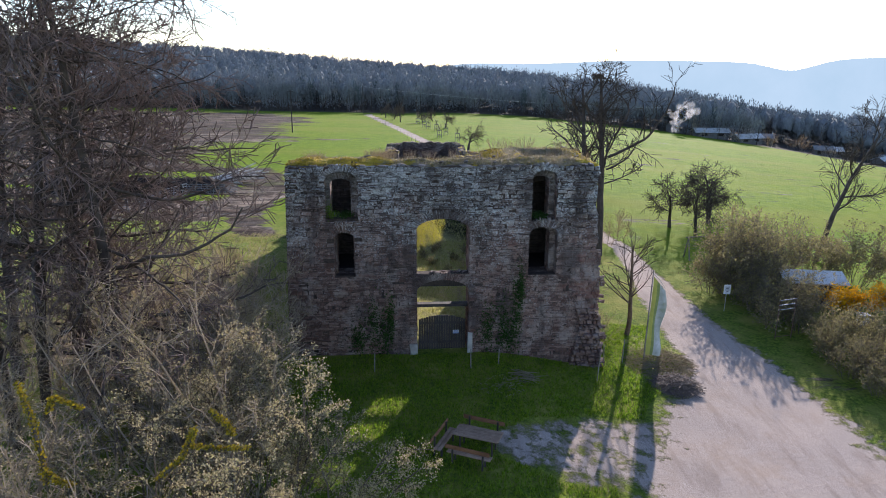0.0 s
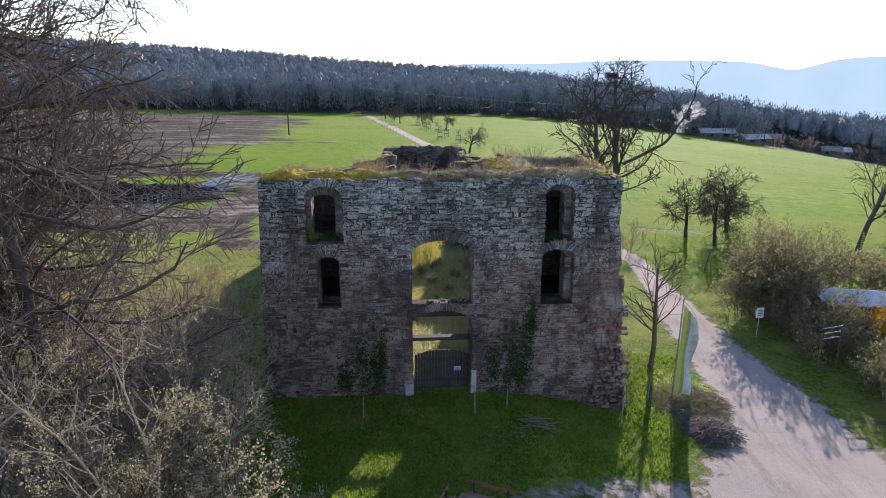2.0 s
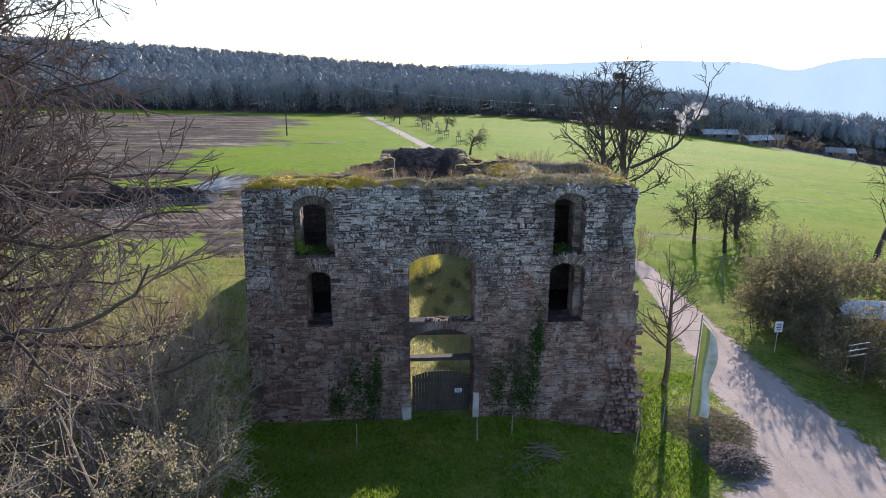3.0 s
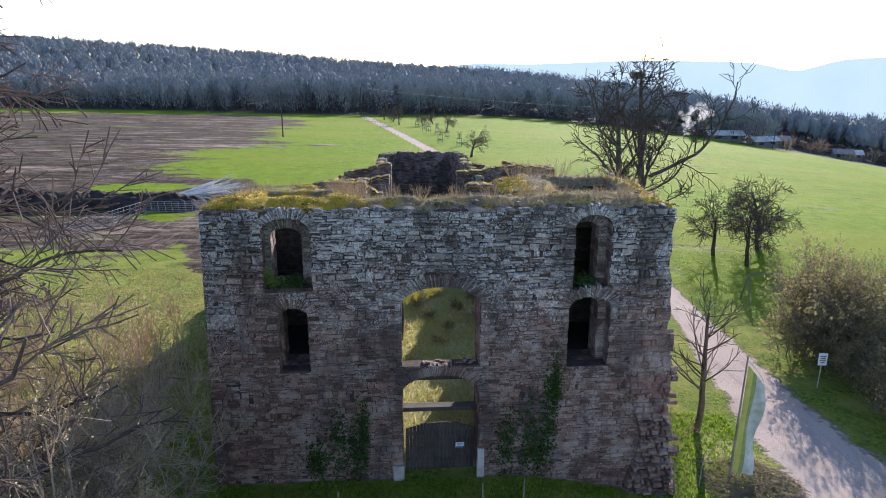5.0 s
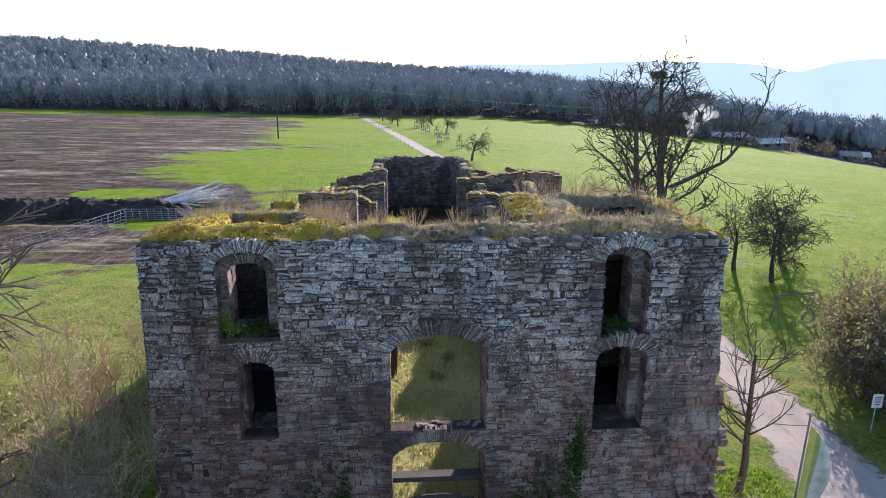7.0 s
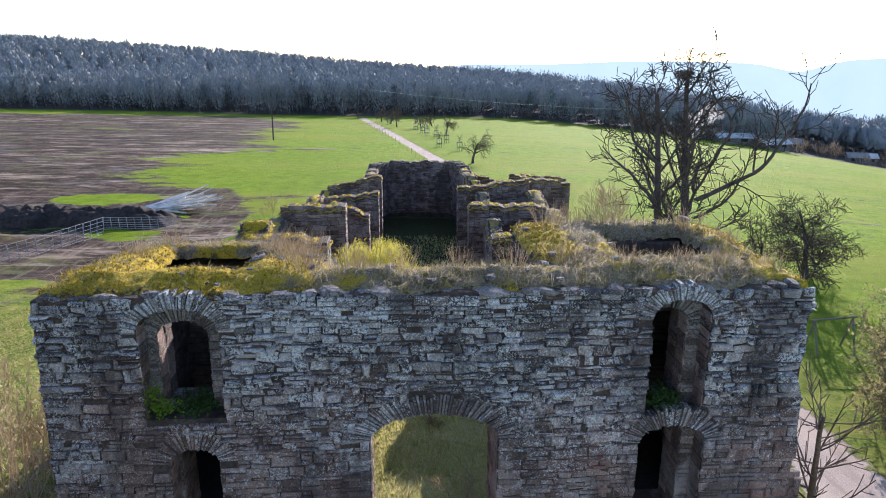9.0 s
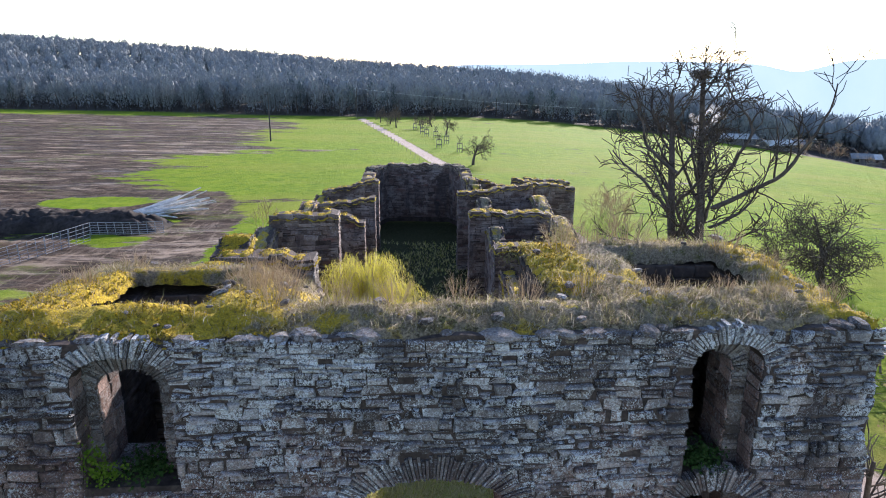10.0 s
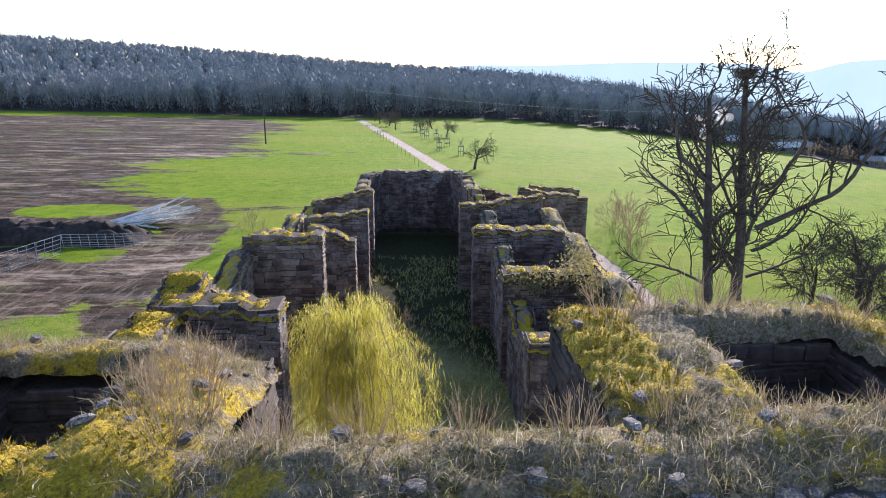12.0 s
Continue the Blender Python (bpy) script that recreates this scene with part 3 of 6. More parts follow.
def build_west_wall():
    rng = random.Random(5)
    outline = [(left_edge(z), z) for z in (-1.8, 10.0)]
    outline += [(u, 10.0 + 0.05 * math.sin(u * 3)) for u in np.arange(-7.5, 7.6, 0.5)]
    outline += [(right_edge(z), z) for z in np.arange(9.9, -1.9, -0.4)]
    wall = part("west_wall", bm_mesh("west_wall", slab(outline, [o.loop for o in OPENINGS], 0.5), MORTAR), None, church, "tall rubble stone west front with arched openings")
    inner = part("inner_leaf", bm_mesh("inner_leaf", slab(outline, [o.loop for o in BEHIND], 0.9), STONE_IN), None, wall)
    inner.location = (0, 0.503, 0)
    face = ((0, 0, 0), (1, 0, 0), (0, -1, 0))
    body = Soup()
    moulds = []
    for k in range(10):
        s = Soup()
        stone_block(s, ((0, 0, 0), (1, 0, 0), (0, -1, 0)), -0.2, 0.2, -0.09, 0.09, 0.05, rng)
        moulds.append(s.mesh("stone", STONE))
    singles = []

    def take(u0, u1, z0, z1):
        for u, z in PUTLOGS:
            if u0 < u + 0.06 and u1 > u - 0.06 and z0 < z + 0.05 and z1 > z - 0.05:
                if u - 0.06 - u0 > 0.07:
                    take(u0, u - 0.06, z0, z1)
                if u1 - u - 0.06 > 0.07:
                    take(u + 0.06, u1, z0, z1)
                return
        if u1 - u0 < 0.045 or rng.random() < 0.012:
            return
        sh = 0.045 * math.sin(u0 * 0.8 + 0.5 * z0) + 0.02 * math.sin(u0 * 2.3 + z0)
        z0, z1 = z0 + sh, z1 + sh
        if z0 > 9.15 and -3.6 < u0 and u1 < 3.9 and len(singles) < 290:
            singles.append((u0, u1, z0, z1))
        else:
            stone_block(body, face, u0, u1, z0, z1, rng.choice((0.01, 0.025, 0.04, 0.055, 0.08, 0.1)) * (0.5 + 0.65 * sstep(5.5, 8.0, z0)), rng, 0.9 + 0.7 * sstep(6.5, 8.5, z0))

    rows = []
    z = -1.2
    while z < 10.0:
        h = rng.uniform(0.14, 0.25) if rng.random() < 0.42 else rng.uniform(0.065, 0.13)
        rows.append((z, z + h))
        z += h
    lay_wall(rows[::-1], lambda z: (left_edge(z), right_edge(z)), OPENINGS, rng, take, 0.1, 0.5)
    ring = Soup()
    for o in OPENINGS:
        voussoirs(ring, face, o, rng)
    tagged(part("voussoir_ring", ring, STONE, wall), kind="stuff")
    tagged(part("stonework", body, STONE, wall), kind="stuff")
    # reveals of the openings, laid in redder stone
    rev = Soup()
    for o in OPENINGS:
        for u, sg in ((o.u0, 1), (o.u1, -1)):
            f = ((u, 0, 0), (0, 1, 0), (sg, 0, 0))
            deep = 1.4 if o in (DOOR, WINDOW) else 0.5
            for z0, z1 in courses(o.zb, o.zs, rng, 0.16, 0.3):
                v = 0.02
                while v < deep - 0.02:
                    w = min(rng.uniform(0.3, 0.7), deep - v)
                    stone_block(rev, f, v, v + w, z0, z1, rng.uniform(0.01, 0.03), rng)
                    v += w
    grey = Soup()
    for a, o in NICHES:
        for u, sg in ((o.u0, 1), (o.u1, -1)):
            f = ((u, 0.5, 0), (0, 1, 0), (sg, 0, 0))
            for z0, z1 in courses(o.zb, o.zs, rng, 0.16, 0.3):
                stone_block(rev, f, 0.01, 0.45, z0, z1, rng.uniform(0.01, 0.03), rng)
                stone_block(rev, f, 0.45, 0.9, z0, z1, rng.uniform(0.01, 0.03), rng)
        # stones round the narrow opening, in the recess
        f = ((0, 0.5, 0), (1, 0, 0), (0, -1, 0))
        lay_wall(courses(a.zb, a.zs + 0.1, rng, 0.1, 0.2), lambda z, a=a: (a.u0, a.u1), [Opening(o.u0, o.u1, o.zb, o.zs, o.za, 0.02)], rng,
                 lambda u0, u1, z0, z1: stone_block(grey, f, u0, u1, z0, z1, rng.uniform(0.01, 0.05), rng))
        voussoirs(grey, f, Opening(o.u0, o.u1, o.zb, o.zs, o.za, 0.3), rng)
    tagged(part("niche_stonework", grey, STONE_IN, wall), kind="stuff")
    tagged(part("reveal_stonework", rev, RED_STONE, wall), kind="stuff")
    for u0, u1, z0, z1 in singles:
        ob = part("stone", rng.choice(moulds), None, wall)
        ob.location = ((u0 + u1) / 2, -rng.uniform(-0.02, 0.02), (z0 + z1) / 2)
        ob.scale = ((u1 - u0) / 0.4, rng.uniform(0.9, 1.3), (z1 - z0) / 0.18)
    return wall


def ruin_wall(name, m, length, thick, top, rng, z0=-2.0, label="", ends=True, mat=None, back=False):
    """A broken wall along +u from 0 to length; its front looks to -v. top(u): its uneven height."""
    wall = new(name)
    wall.parent = church
    wall.matrix_parent_inverse = Matrix.Identity(4)
    wall.matrix_basis = CH.inverted() @ m
    us = list(np.linspace(0, length, max(4, int(length / 0.3))))
    outline = [(0, z0), (length, z0)] + [(u, top(u)) for u in us[::-1]]
    core = bm_mesh(name, slab(outline, [], thick), MORTAR)
    wall.data = None
    cor = part("core", core, None, wall)
    s = Soup()
    mat = mat or STONE_IN
    zmax = max(top(u) for u in us)

    def taker(face, tp):
        def take(u0, u1, a, b):
            lim = tp((u0 + u1) / 2)
            sh = 0.05 * math.sin(u0 * 0.9 + a) + 0.03 * math.sin(u0 * 2.9 + 2 * a)
            a, b = a + sh, b + sh
            if a > lim - 0.05 or rng.random() < 0.01:
                return
            stone_block(s, face, u0, u1, a, min(b, lim + 0.05), rng.uniform(0.015, 0.06), rng)
        return take

    rows = courses(z0 + 1.0, zmax + 0.1, rng, 0.12, 0.3)
    lay_wall(rows, lambda z: (0, length), [], rng, taker(((0, 0, 0), (1, 0, 0), (0, -1, 0)), top), 0.25, 0.7)
    if back:
        lay_wall(rows, lambda z: (0, length), [], rng, taker(((0, thick, 0), (1, 0, 0), (0, 1, 0)), top), 0.25, 0.7)
    if ends:
        for o, nd, uu in (((0, 0, 0), (-1, 0, 0), 0), ((length, 0, 0), (1, 0, 0), length)):
            lay_wall(rows, lambda z: (0, thick), [], rng, taker((o, (0, 1, 0), nd), lambda u, uu=uu: top(uu)), 0.3, 0.8)
    tagged(part("stonework", s, mat, wall), kind="stuff")
    return tagged(wall, label)


def turf_cap(name, m, cells, height, rng, step=0.16, rise=0.34, run=0.5, label="mossy turf growing on the broken wall top", blades=0, moss=lambda u, v: 0.4):
    """A bumpy mat over the plan where cells(u, v) > 0 (the distance to its rim)."""
    (u0, u1, v0, v1), dist = cells
    nu, nv = int((u1 - u0) / step) + 1, int((v1 - v0) / step) + 1
    s, idx, spots = Soup(), {}, []
    for j in range(nv + 1):
        for i in range(nu + 1):
            u, v = u0 + i * step, v0 + j * step
            d = dist(u, v)
            if d < -step * 0.8:
                continue
            h = height(u, v) + rise * min(1, max(d, -0.3) / run) + 0.5 * rise * noise.noise((u * 1.1, v * 1.1, 3.1)) + 0.08 * noise.noise((u * 4, v * 4, 1.0)) + 0.2 * rise * abs(noise.noise((u * 2.6, v * 2.6, 6.0))) + 0.04 * noise.noise((u * 9, v * 9, 2.0))
            if d < 0.05:
                h -= 0.12
            idx[i, j] = len(s.v)
            s.v.append((u + rng.uniform(-0.03, 0.03), v + rng.uniform(-0.03, 0.03), h))
            if d > 0.03:
                spots.append((u, v, h))
    for (i, j) in idx:
        q = [(i, j), (i + 1, j), (i + 1, j + 1), (i, j + 1)]
        if all(p in idx for p in q):
            s.f.append(tuple(idx[p] for p in q))
    ob = part(name, s, TURF, None, label, True)
    ob.data.attributes.new("moss", "FLOAT", "POINT").data.foreach_set("value", [moss(c[0], c[1]) for c in s.v])
    # soil grows denser towards the rim, standing in for the shade there too
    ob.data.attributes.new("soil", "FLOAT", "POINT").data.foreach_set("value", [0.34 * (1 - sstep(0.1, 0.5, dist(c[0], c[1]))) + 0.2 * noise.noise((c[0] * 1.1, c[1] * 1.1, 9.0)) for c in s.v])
    ob.matrix_world = m
    tagged(ob, category="turf", kind="stuff")
    g = Soup()
    for k in range(blades):
        u, v, h = rng.choice(spots)
        u, v = u + rng.uniform(-step, step), v + rng.uniform(-step, step)
        if noise.noise((u * 0.9, v * 0.9, 7.7)) < rng.uniform(-0.35, 0.25):
            continue
        a, l = rng.uniform(0, 6.28), rng.uniform(0.04, 0.13)
        w = 0.003
        lean = rng.uniform(0.1, 0.9) * l
        g.add([(u - w * math.sin(a), v + w * math.cos(a), h - 0.02), (u + w * math.sin(a), v - w * math.cos(a), h - 0.02),
               (u + lean * math.cos(a), v + lean * math.sin(a), h + l * 0.8)], [(0, 1, 2)])
    tufts = Soup()
    for k in range(blades):
        u, v, h = rng.choice(spots)
        if moss(u, v) * 0.8 + 0.5 * noise.noise((u * 1.6, v * 1.6, 5.5)) < rng.uniform(0.4, 0.75):
            continue
        u, v = u + rng.uniform(-step, step), v + rng.uniform(-step, step)
        for q in range(3):
            a, l, w = rng.uniform(0, 6.28), rng.uniform(0.02, 0.06), rng.uniform(0.012, 0.025)
            tufts.add([(u - w * math.sin(a), v + w * math.cos(a), h - 0.02), (u + w * math.sin(a), v - w * math.cos(a), h - 0.02), (u + l * math.cos(a), v + l * math.sin(a), h + l * 0.8)], [(0, 1, 2)])
    if tufts.v:
        tb = part("moss_tuft", tufts, MOSSY, None, "golden moss cushions on the wall top")
        tb.matrix_world = m
        tagged(tb, category="moss", kind="stuff")
    if blades:
        gb = part("dry_grass", g, BLADE_WALL, None, "tufts of dry grass on the wall top")
        gb.matrix_world = m
        tagged(gb, category="grass", kind="stuff")
    return spots


def rect_dist(u, v, r):
    return min(u - r[0], r[1] - u, v - r[2], r[3] - v)


HOLES = [(-6.3, -4.1, 1.42, 4.5), (4.5, 6.7, 1.8, 4.1)]


def west_plan(u, v):
    """Distance to the rim of the plan of the west front and its two tower stumps."""
    rim = 0.06 + 0.05 * math.sin(u * 1.9) + 0.06 * noise.noise((u * 1.7, 2.0, 0.5))
    d = max(rect_dist(u, v, (left_edge(10), right_edge(10), rim, 1.65)), rect_dist(u, v, (left_edge(10), -2.35, rim, 6.0)),
            rect_dist(u, v, (2.45, right_edge(10), rim, 5.6)))
    for h in HOLES:
        inner = rect_dist(u, v, h)
        d = min(d, -3 * inner)
    return d


def west_height(u, v):
    back = max(0, v - 1.6)
    if u < 0:
        return 10.03 - 0.15 * back - 0.12 * sstep(-4.0, -2.6, u) * back
    return 10.03 + 0.1 * min(back, 1.5) - 0.05 * back


def west_moss(u, v):
    """Moss is thickest on the shady left stump and along the inner edge of the right one."""
    a = max(0.85 * sstep(-1.2, -3.4, u) * (1 - 0.7 * sstep(-2.0, -4.2, u) * sstep(1.6, 2.4, v) * sstep(-4.8, -4.2, u)), 0.9 * sstep(0.9, 0.2, abs(u - 3.0)) * sstep(1.4, 2.2, v))
    a = max(a, 0.2 + 0.35 * noise.noise((u * 0.6, v * 0.6, 8.0)), 0.7 * sstep(6.4, 7.2, u))
    return a * (1 - 0.75 * sstep(4.0, 4.7, v) * sstep(-2.0, -3.0, u))


def build_church():
    rng = random.Random(8)
    build_west_wall()
    # tower stumps: side, inner and back walls round each shaft
    for (a, b, v0, v1), lo, hi, vb in ((HOLES[0], left_edge(10) + 0.02, -2.45, 5.9), (HOLES[1], 2.5, right_edge(10) - 0.1, 5.5)):
        for q0, q1 in ((lo, a), (b, hi)):
            low = 9.0 if q0 == HOLES[0][1] else 9.3 if q0 < 0 else 9.8
            ruin_wall("tower_wall", CH @ pose(q0, 1.405, 0), q1 - q0, vb - 1.4, lambda u: low, rng, label="rubble wall of a tower stump", mat=SHADED_TOWER)
        ruin_wall("tower_wall", CH @ pose(a, v1, 0), b - a, vb - v1, lambda u, lo=lo: 9.2 if lo < 0 else 9.9, rng, label="rubble wall of a tower stump", ends=False, mat=SHADED_TOWER)
        # floor and vault are near-black, the shaft's shade being in their colour
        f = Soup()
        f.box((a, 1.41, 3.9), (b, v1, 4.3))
        part("tower_floor", f, SHADE_AND_INK, church, "rubble floor inside the tower shaft")
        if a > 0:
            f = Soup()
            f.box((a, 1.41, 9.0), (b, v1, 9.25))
            part("tower_vault", f, SHADE_AND_INK, church, "remains of the vault inside the tower shaft")
    turf_cap("turf_cap", CH, ((-8.2, 8.2, -0.3, 6.2), west_plan), west_height, rng, 0.1, rise=0.22, run=0.8, blades=14000, moss=west_moss)
    # piers of the nave, left and right: u0, u1, v, thickness, height at the outer and inner end
    for u0, u1, v, t, h0, h1 in ((-6.6, -3.55, 10.6, 1.0, 8.3, 8.2), (-7.8, -4.3, 24.0, 1.0, 6.5, 6.6), (-6.0, -3.5, 31.0, 0.9, 5.3, 4.5), (-7.2, -3.2, 37.0, 0.9, 4.3, 4.8),
                                 (-7.8, -3.3, 44.0, 0.9, 3.9, 4.9),
                                 (3.3, 8.2, 13.0, 1.0, 6.0, 6.2), (3.85, 8.2, 23.3, 1.1, 5.0, 4.9), (3.1, 8.1, 30.6, 1.1, 5.2, 5.1), (2.8, 8.2, 38.0, 0.9, 4.9, 5.6),
                                 (4.0, 7.6, 48.0, 0.9, 4.4, 3.6), (7.6, 12.7, 44.0, 0.9, 4.9, 4.2), (10.6, 15.2, 57.0, 0.9, 2.7, 2.4)):
        ln = u1 - u0
        top = lambda u, ln=ln, h0=h0, h1=h1, v=v: h0 + (h1 - h0) * u / ln + 0.06 * math.sin(u * 2.3 + v) + 0.05 * math.sin(u * 5.1 + v) + 0.05 * math.sin(u * 11 + v)
        ruin_wall("pier_wall", NV @ pose(u0, v, 0), ln, t, top, rng, label="broken sandstone cross wall of the nave")
        turf_cap("turf_cap", NV @ pose(u0, v, 0), ((-0.2, ln + 0.2, -0.15, t + 0.15), lambda u, w, ln=ln, t=t: rect_dist(u, w, (-0.05, ln + 0.05, -0.05, t + 0.05))),
                 lambda u, w, top=top, ln=ln: top(min(ln, max(0, u))) - 0.06, rng, 0.13, 0.08, blades=500, moss=lambda u, v: 1.0)
    # choir and apse
    turn = pose(0, 0, 0, 0, 0, 90)
    link = lambda u: 8.0 + 0.07 * u + 0.1 * math.sin(u * 1.9) + 0.06 * math.sin(u * 5)
    ruin_wall("aisle_wall", NV @ pose(-5.95, 8.6, 0) @ turn, 4.4, 1.0, link, rng, label="broken outer wall of the aisle", back=True)
    turf_cap("turf_cap", NV @ pose(-6.95, 8.6, 0), ((-0.2, 1.2, -0.2, 4.6), lambda u, w: rect_dist(u, w, (-0.06, 1.06, -0.05, 4.45))), lambda u, w: link(min(4.4, max(0, w))) - 0.05, rng, 0.12, 0.14, blades=900, moss=lambda u, v: 1.2)
    # the apse is three-sided; its tops are level and ragged
    apse_top = lambda u: 4.28 + 0.08 * math.sin(u * 2.1) + 0.07 * math.sin(u * 5.7)
    corners = [(-4.1, 53.4), (-3.0, 56.0), (3.0, 56.0), (3.9, 53.4)]
    for (ua, va), (ub, vb) in zip(corners, corners[1:]):
        ln = math.hypot(ub - ua, vb - va)
        m = NV @ pose(ua, va, 0, 0, 0, math.degrees(math.atan2(vb - va, ub - ua)))
        ruin_wall("apse_wall", m, ln, 1.0, apse_top, rng, label="side of the roofless polygonal apse")
        turf_cap("turf_cap", m, ((-0.2, ln + 0.2, -0.15, 1.15), lambda u, w, ln=ln: rect_dist(u, w, (-0.05, ln + 0.05, -0.03, 1.03))), lambda u, w: apse_top(u) - 0.05, rng, 0.15, 0.07, blades=250, moss=lambda u, v: 0.1)
    for u0, c in ((-4.1, 0.03), (4.8, 0.02)):
        ruin_wall("choir_wall", NV @ pose(u0, 48.9, 0) @ turn, 4.6, 0.9, lambda u, c=c: 4.0 + c * u + 0.1 * math.sin(u * 3), rng, label="side wall of the roofless choir", back=True)
        turf_cap("turf_cap", NV @ pose(u0 - 0.9, 48.9, 0), ((-0.15, 1.05, -0.2, 4.8), lambda u, w: rect_dist(u, w, (-0.03, 0.93, -0.05, 4.65))), lambda u, w, c=c: 3.95 + c * w, rng, 0.15, 0.08, blades=150, moss=lambda u, v: 0.3)
    # remains of the arcade on the sunny side, between the piers
    for v0, v1, h in ((14.0, 23.3, 3.6), (24.4, 30.6, 4.3), (31.7, 38.0, 4.6), (38.9, 48.0, 4.2)):
        turf_cap("turf_cap", NV @ pose(4.1, v0, 0), ((-0.15, 0.95, -0.2, v1 - v0 + 0.2), lambda u, w, ln=v1 - v0: rect_dist(u, w, (-0.03, 0.83, -0.03, ln + 0.03))), lambda u, w, h=h: h + 0.25 * math.sin(w * 1.7) + 0.1 * math.sin(w * 4.3) - 0.04, rng, 0.15, 0.12, blades=250)
        ruin_wall("arcade_wall", NV @ pose(4.9, v0, 0) @ turn, v1 - v0, 0.8, lambda u, h=h: h + 0.25 * math.sin(u * 1.7) + 0.1 * math.sin(u * 4.3), rng, label="broken wall between the nave piers", ends=False, back=True)
    # outer aisle walls
    ruin_wall("aisle_wall", NV @ pose(-7.4, 8.0, 0) @ turn, 36.0, 0.9, lambda u: 7.2 - 0.11 * u + 0.5 * math.sin(u * 0.9), rng, label="broken outer wall of the aisle", back=True)
    ruin_wall("aisle_wall", NV @ pose(9.0, 12.0, 0) @ turn, 26.0, 0.9, lambda u: 5.0 - 0.02 * u + 0.3 * math.sin(u * 0.8), rng, label="broken outer wall of the aisle", back=True)
    for u0, v0, ln, h in ((-8.3, 8.0, 36.0, lambda w: 7.1 - 0.11 * w + 0.5 * math.sin(w * 0.9)), (8.1, 12.0, 26.0, lambda w: 4.95 - 0.02 * w + 0.3 * math.sin(w * 0.8))):
        turf_cap("turf_cap", NV @ pose(u0, v0, 0), ((-0.2, 1.1, -0.2, ln + 0.2), lambda u, w, ln=ln: rect_dist(u, w, (-0.05, 0.95, -0.05, ln + 0.05))), lambda u, w, h=h: h(w), rng, 0.2, 0.2, blades=2500)


build_church()


# ---- trees ----
def grow(wood, fine, rng, p, d, length, radius, level, spec):
    """One limb and all that grows from it. spec: per level (children, length ratio, angle, wander, lift)."""
    n = spec.get("tip", 2) if level == len(spec["levels"]) - 1 else max(2, int(length / spec["seg"][level]))
    kids, ratio, angle, wander, lift = spec["levels"][level]
    pts, dirs, radii = [tuple(p)], [d.copy()], [radius]
    last = level == len(spec["levels"]) - 1
    tip = spec.get("taper", 0.35) if not last else 0.15
    q = Vector(p)
    for i in range(n):
        d = (d + Vector((rng.gauss(0, wander), rng.gauss(0, wander), rng.gauss(0, wander) + lift))).normalized()
        q = q + d * (length / n)
        pts.append(tuple(q))
        dirs.append(d.copy())
        radii.append(max(spec["thin"], radius * (1 - (1 - tip) * (i + 1) / n)))
    (wood if level < spec["split"] else fine).tube(pts, radii, (7, 5, 4, 3, 3, 3)[level])
    if last:
        return
    first = spec["first"] if level == 0 else 0.2
    for k in range(kids):
        t = first + (1 - first) * (k + rng.uniform(0.1, 0.9)) / kids
        i = min(n, int(t * n))
        f = t * n - int(t * n)
        base = Vector(pts[i]) if i >= n else Vector(pts[i]).lerp(Vector(pts[i + 1]), f)
        dd = dirs[i]
        side = dd.orthogonal().normalized()
        side.rotate(Matrix.Rotation(rng.uniform(0, 6.283), 3, dd))
        a = radians(angle * rng.uniform(0.7, 1.3))
        nd = (dd * math.cos(a) + side * math.sin(a)).normalized()
        ln = length * ratio * rng.uniform(0.65, 1.2) * (spec.get("low", 1.15) - spec.get("fade", 0.55) * t)
        if level == 0:
            nd = (nd + spec.get("toward", Vector((0, 0, 0)))).normalized()
            ln = min(ln, spec.get("most", 99) * rng.uniform(0.8, 1.0))
        grow(wood, fine, rng, base, nd, ln, max(spec["thin"], radii[min(i, n)] * rng.uniform(0.45, 0.68) * spec.get("slim", 1.0)), level + 1, spec)


OAK = dict(tip=1, slim=0.72, toward=Vector((0.8, -0.15, 0)), low=1.05, fade=0.5, most=7.2, levels=[(19, 0.55, 72, 0.025, 0.012), (13, 0.46, 46, 0.16, 0.012), (7, 0.5, 45, 0.2, 0.01), (4, 0.6, 42, 0.22, 0.0)], seg=[1.0, 0.5, 0.4, 0.35], split=2, thin=0.0155, first=0.2)
POPLAR = dict(levels=[(12, 0.5, 46, 0.06, 0.04), (10, 0.5, 40, 0.13, 0.05), (8, 0.48, 40, 0.18, 0.02), (4, 0.6, 40, 0.2, 0.0)], seg=[1.0, 0.6, 0.45, 0.3], split=2, thin=0.014, first=0.3, tip=1, slim=0.78)
BIG = dict(taper=0.28, slim=0.8, low=1.1, fade=0.45, most=5.2, levels=[(13, 0.4, 42, 0.03, 0.02), (8, 0.5, 44, 0.17, 0.06), (6, 0.54, 46, 0.22, 0.04), (4, 0.6, 42, 0.24, 0.02)], seg=[1.0, 0.4, 0.3, 0.25], split=2, thin=0.02, first=0.38, tip=2)
APPLE = dict(slim=0.8, low=1.1, fade=0.3, levels=[(9, 0.8, 62, 0.1, 0.04), (11, 0.52, 55, 0.26, 0.0), (9, 0.48, 55, 0.28, -0.06), (6, 0.6, 50, 0.3, -0.1)], seg=[0.4, 0.35, 0.3, 0.2], split=2, thin=0.014, first=0.4, tip=1)
SAPLING = dict(slim=0.58, low=1.15, fade=0.6, levels=[(26, 0.5, 56, 0.03, 0.03), (5, 0.42, 34, 0.05, 0.07), (3, 0.5, 34, 0.08, 0.06)], seg=[0.4, 0.3, 0.25], split=1, thin=0.012, first=0.36)
